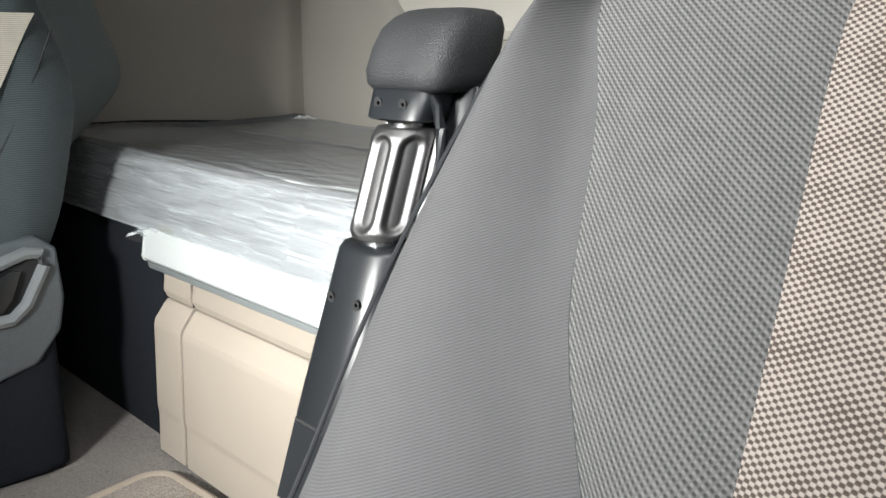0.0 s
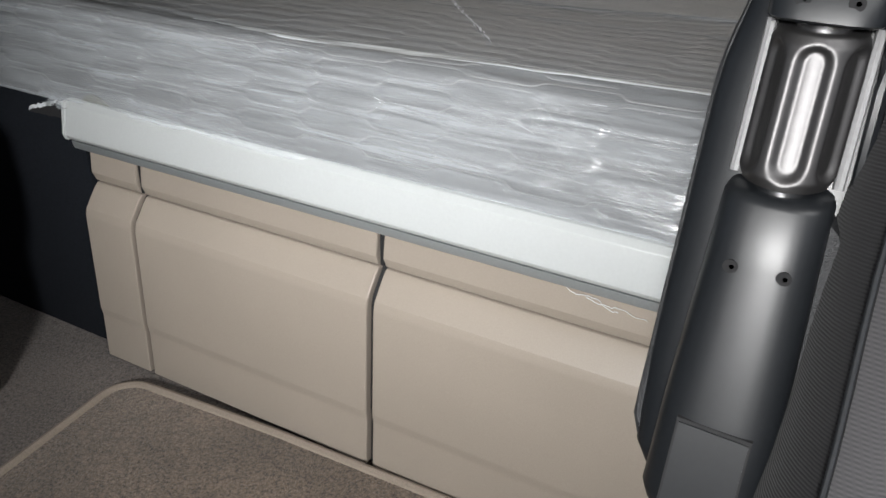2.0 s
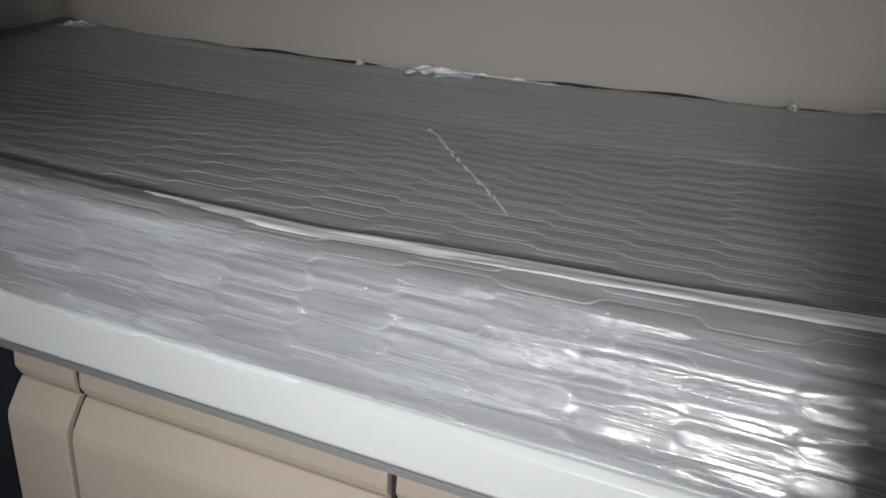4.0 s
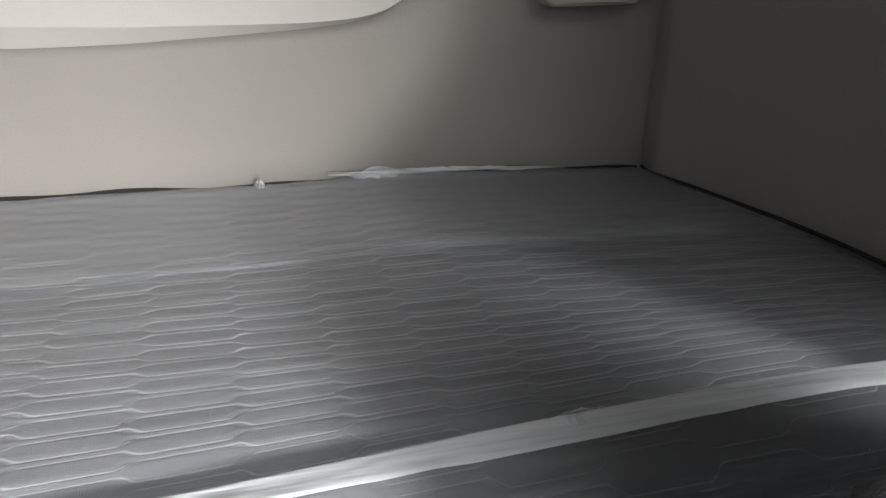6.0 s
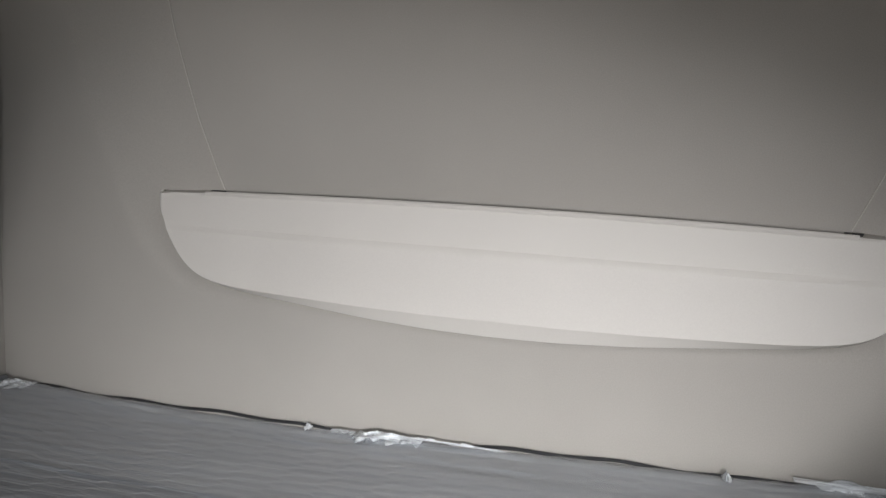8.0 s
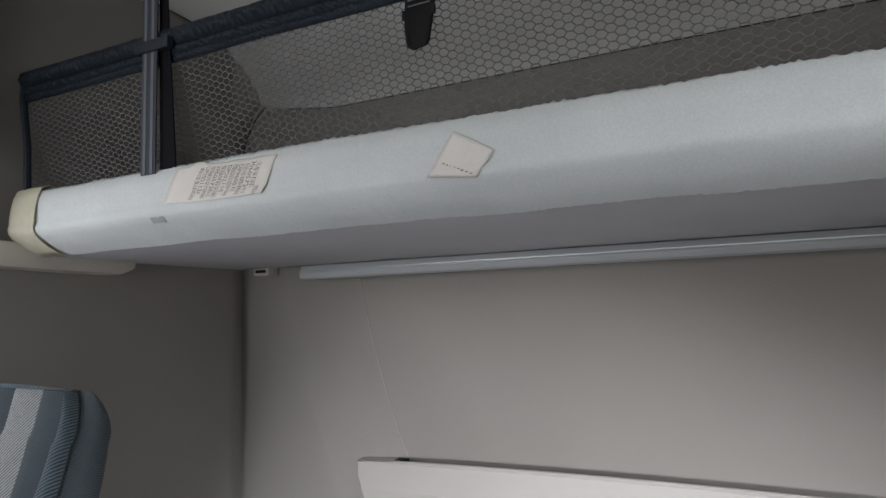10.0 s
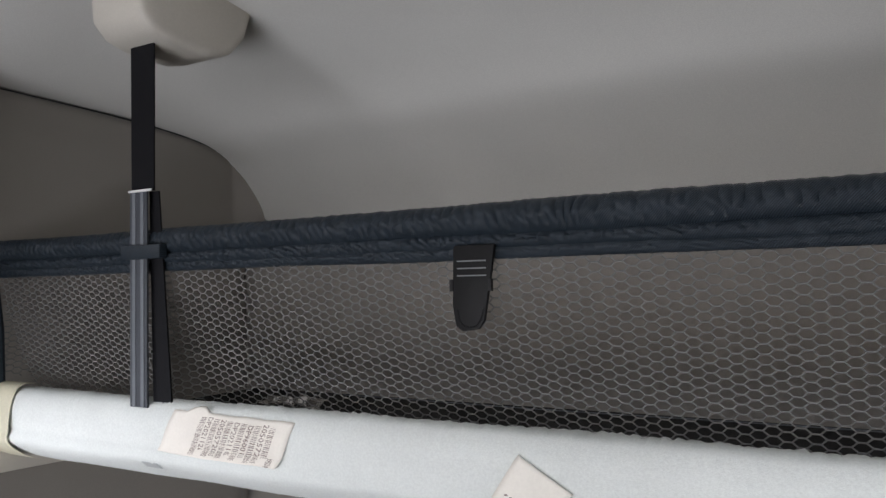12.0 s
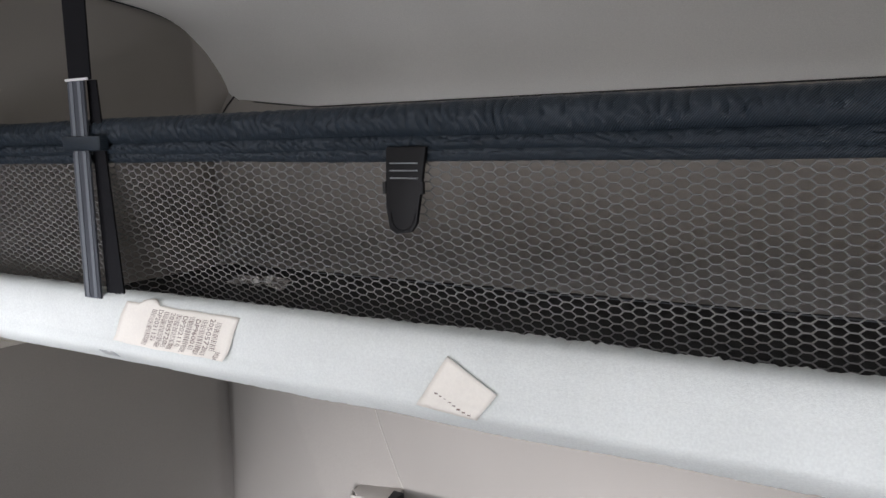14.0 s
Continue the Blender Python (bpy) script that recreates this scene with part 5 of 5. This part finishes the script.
sheet("stripe", 0.2595 + 0 * yq, yq, zq + 0 * yq, SEAT_BEIGE, seat_l, "pale beige stripe")
part("cross_seam", tube([(0.2515, -0.985, 1.076), (0.2505, -1.012, 1.070), (0.240, -1.036, 1.064), (0.20, -1.046, 1.054), (0.14, -1.032, 1.052)], 0.0013, 6), SEAM, seat_l)
part("side_seam", tube([(0.246, -1.13, 0.611), (0.252, -1.067, 0.72), (0.254, -1.016, 0.815), (0.252, -0.985, 0.88)], 0.0018, 6), SEAM, seat_l)
cushion(seat_l, slate, -1.68, -1.10, 0.44, 0.56, 0.255)
seat_base(seat_l, 0.25, -1.62, -1.02, 0.56)
# moulded side cover with the recessed lever
cover = [(-1.66, 0.50), (-1.62, 0.36), (-1.40, 0.33), (-1.18, 0.32), (-1.07, 0.345), (-1.028, 0.395), (-1.016, 0.45), (-1.020, 0.535), (-1.05, 0.560), (-1.12, 0.555), (-1.30, 0.53)]
for s in (-1, 1):
    sc = part("side_shell", prism(cover, min(s * 0.235, s * 0.268), max(s * 0.235, s * 0.268), "x", 0.009, 3), GREY_PLASTIC if s > 0 else BLACK_PLASTIC, seat_l, "dark grey plastic side shell")
    sc.data.materials[0] = SHELL
    loop = [(-1.180, 0.432), (-1.140, 0.508), (-1.122, 0.522), (-1.072, 0.536), (-1.050, 0.532), (-1.044, 0.512), (-1.078, 0.452), (-1.103, 0.432), (-1.180, 0.432)]
    part("lever_frame", tube([(s * 0.270, y, z) for y, z in loop], 0.0105, 8), GREY_PLASTIC, sc, "grey plastic lever frame")
    part("lever_pocket", prism([(y, z) for y, z in loop[:-1]], min(s * 0.264, s * 0.2695), max(s * 0.264, s * 0.2695), "x"), DARK, sc)
    part("release_lever", prism([(-1.150, 0.448), (-1.122, 0.502), (-1.098, 0.514), (-1.082, 0.510), (-1.100, 0.466), (-1.116, 0.448)], min(s * 0.268, s * 0.279), max(s * 0.268, s * 0.279), "x", 0.003), BLACK_PLASTIC, sc)

near = dict(side=NEAR_SIDE, bolster=NEAR_BOLSTER, wing=NEAR_CENTRE, centre=NEAR_WEAVE, shell=BLACK_PLASTIC)
seat_r = thing("driver_seat", "grey cloth truck seat with a brown woven centre", "seat", "cab seats", (0.90, 0, 0))
ST_R = [(0.46, -1.24, -1.4, 0.323, 0.1, 0.06), (0.54, -1.2, -1.345, 0.313, 0.11, 0.07), (0.6, -1.16, -1.305, 0.299, 0.115, 0.075), (0.66, -1.12, -1.27, 0.296, 0.128, 0.082), (0.675, -1.11, -1.261, 0.297, 0.142, 0.083),
        (0.7, -1.1, -1.245, 0.3, 0.174, 0.086), (0.735, -1.08, -1.219, 0.301, 0.188, 0.09), (0.765, -1.06, -1.197, 0.301, 0.198, 0.094), (0.8, -1.04, -1.176, 0.296, 0.206, 0.098), (0.85, -1.03, -1.146, 0.285, 0.22, 0.104), (0.875, -1.03, -1.13, 0.279, 0.23, 0.106),
        (0.9, -1.03, -1.115, 0.271, 0.268, 0.108), (0.92, -1.028, -1.103, 0.257, 0.262, 0.1), (0.95, -1.025, -1.085, 0.2, 0.205, 0.09),
        (1, -1, -1.065, 0.15, 0.11, 0.06), (1.05, -0.985, -1.05, 0.138, 0.1, 0.05), (1.2, -0.98, -1.04, 0.132, 0.095, 0.05), (1.3, -0.98, -1.035, 0.128, 0.09, 0.05), (1.34, -0.985, -1.035, 0.118, 0.085, 0.045)]
backrest(seat_r, ST_R, near, 0.040)
cushion(seat_r, near, -1.80, -1.28, 0.36, 0.47, 0.27)
seat_base(seat_r, 0.25, -1.72, -1.14, 0.50)

# armrest folded up beside the driver's seat
arm = thing("folded_armrest", "black armrest folded upright beside the driver seat", "armrest")


def arm_ring(c, hx, hy, k=3.0, n=20):
    ring = []
    for i in range(n):
        a = 2 * math.pi * i / n
        ca, sa = math.cos(a), math.sin(a)
        ring.append((c[0] + hx * math.copysign(abs(ca) ** (2 / k), ca), c[1] + hy * math.copysign(abs(sa) ** (2 / k), sa), c[2]))
    return ring


# the arm leans back towards the top; front gives the y of its face
AX = 0.563


def front(z):
    return -1.2005 + (z - 0.712) * 0.345


def arm_loft(rows, k, n=28):
    """Rounded sections: height, half width, front and rear depth behind the face, rise of the section's rear."""
    rings = []
    for z, hx, d0, d1 in rows:
        y0, y1 = front(z) + d0, front(z) + d1
        rings.append(arm_ring((AX, (y0 + y1) / 2, z), hx, (y1 - y0) / 2, k, n))
    return loft(rings)


pad_rows = [(0.836, 0.031, 0.004, 0.056), (0.840, 0.0345, -0.001, 0.060), (0.848, 0.0360, -0.004, 0.062), (0.862, 0.0360, -0.003, 0.062), (0.874, 0.0350, 0.001, 0.061), (0.881, 0.0320, 0.008, 0.058), (0.8850, 0.0265, 0.016, 0.052), (0.8865, 0.017, 0.024, 0.044)]
part("pad", arm_loft(pad_rows, 4.2, 40), PAD, arm, "black grained armrest pad", angle=60)
shell_rows = [(0.582, 0.026, 0.036, 0.050), (0.586, 0.034, 0.032, 0.056), (0.596, 0.041, 0.030, 0.060), (0.640, 0.0445, 0.030, 0.062)] + [(z, 0.0450 - 0.0095 * float(sm(np.array((z - 0.78) / 0.06))), 0.030, 0.062) for z in np.linspace(0.66, 0.84, 12)]
part("back_shell", arm_loft(shell_rows, 3.6), BLACK_PLASTIC, arm, angle=60)
for s in (-1, 1):
    part("shell_edge", tube([(AX + s * (0.0425 - 0.0095 * float(sm(np.array((z - 0.78) / 0.06)))) if z > 0.604 else AX + s * 0.038, front(z) + 0.040, z) for z in np.linspace(0.598, 0.838, 24)], 0.0030, 8), PAD, arm)
core_rows = [(z, 0.0235, 0.034, 0.046) for z in np.linspace(0.59, 0.84, 6)]
part("core", arm_loft(core_rows, 4), BLACK_PLASTIC, arm)
low_rows = [(0.584, 0.020, 0.010, 0.030), (0.587, 0.026, 0.003, 0.034), (0.594, 0.0295, 0.0005, 0.036), (0.640, 0.0290, 0.0, 0.036), (0.680, 0.0275, 0.0, 0.036), (0.712, 0.0262, 0.0, 0.036), (0.740, 0.0252, 0.0, 0.036), (0.7435, 0.0235, 0.002, 0.034)]
part("lower_arm", arm_loft(low_rows, 2.7), ARM, arm, "satin black lower arm", angle=60)
collar_rows = [(0.8185, 0.0235, 0.002, 0.034), (0.8200, 0.0255, 0.0, 0.036), (0.836, 0.0265, 0.0, 0.036), (0.8385, 0.0255, 0.002, 0.034)]
part("upper_collar", arm_loft(collar_rows, 3.4), ARM, arm, "satin black collar", angle=60)
flare = [(AX + x, front(z) + d, z) for x, d, z in ((0.0235, 0.010, 0.834), (0.0265, 0.014, 0.828), (0.0290, 0.020, 0.815), (0.0305, 0.026, 0.79), (0.0315, 0.030, 0.745), (0.033, 0.033, 0.69))]
part("collar_cheek", tube(flare, 0.0034, 8), BLACK_PLASTIC, arm)


def screw(x, z):
    hole = []
    for d, r in ((-0.0004, 0.0036), (0.0004, 0.0030), (0.0045, 0.0028)):
        hole.append([(x + r * math.cos(a), front(z) + d, z + r * math.sin(a)) for a in (2 * math.pi * k / 16 for k in range(16))])
    part("screw_hole", loft(hole), DARK, arm)
    part("screw_head", loft([[(x + r * math.cos(a) + 0.0006, front(z) - 0.0006, z + r * math.sin(a)) for a in (2 * math.pi * k / 10 for k in range(10))] for r in (0.0012, 0.0004)]), CHROME, arm)


for x, z in ((0.5525, 0.829), (0.5745, 0.829), (0.551, 0.712), (0.575, 0.712)):
    screw(x, z)
# fluted adjuster roller between the collars
rings = []
for z in np.linspace(0.748, 0.8145, 60):
    k = (z - 0.748) / 0.0665
    near_end = min(k, 1 - k)
    endk = min(1, near_end * 14)
    ring = []
    for i in range(144):
        a = 2 * math.pi * i / 144
        turn = (a + radians(88) + math.pi / 6) % (math.pi / 3) - math.pi / 6
        far = math.hypot(0.0217 * turn, max(0.0, abs(z - 0.7812) - 0.0210))
        r = 0.0195 + 0.0022 * endk - 0.0042 * float(sm(np.array((0.0096 - far) / 0.0048)))
        ring.append((AX + r * math.cos(a), front(z) + 0.0205 + r * math.sin(a), z))
    rings.append(ring)
part("adjuster_roller", loft(rings), GUNMETAL, arm, "satin gunmetal fluted roller", angle=70)
for z0, z1 in ((0.7425, 0.7485), (0.814, 0.8195)):
    part("roller_axle", loft([arm_ring((AX, front(z0) + 0.0205, z), 0.0125, 0.0125, 2) for z in (z0, z1)]), CHROME, arm, "chrome axle")
for s in (-1, 1):
    part("side_strip", tube([(AX + s * 0.0238, front(z) + 0.0265, z) for z in (0.745, 0.815)], 0.0026, 8), STRIP, arm, "satin metal strip")
flap = [(0.546, 0.590), (0.546, 0.6355), (0.5797, 0.6345), (0.5797, 0.590)]
edge_ = [(0.5448, 0.589), (0.5448, 0.6372), (0.5809, 0.6362), (0.5809, 0.589)]


def on_face(outline, out, back):
    a = [(x, front(z) + 0.0009 + out, z) for x, z in outline]
    b = [(x, front(z) + 0.0009 + back, z) for x, z in outline]
    return loft([a, b])


part("flap_gap", on_face(edge_, -0.0012, 0.006), DARK, arm)
part("access_flap", on_face(flap, -0.0020, 0.006), ARM, arm)
part("pivot_mount", box((0.60, -1.235, 0.50), (0.655, -1.17, 0.66), 0.012, 3), BLACK_PLASTIC, arm)
bracket = [(0.582, 0.738), (0.592, 0.730), (0.600, 0.715), (0.606, 0.685), (0.608, 0.660), (0.603, 0.636), (0.600, 0.600), (0.598, 0.575), (0.578, 0.575), (0.578, 0.738)]
part("side_bracket", on_face(bracket, 0.014, 0.048), PAD, arm, "black grained side bracket")
part("bracket_screw", loft([[(0.599 + r * math.cos(a), front(0.655) + d, 0.655 + r * math.sin(a)) for a in (2 * math.pi * k / 14 for k in range(14))] for r, d in ((0.0030, 0.0146), (0.0026, 0.0120), (0.0012, 0.0118))]), CHROME, arm)
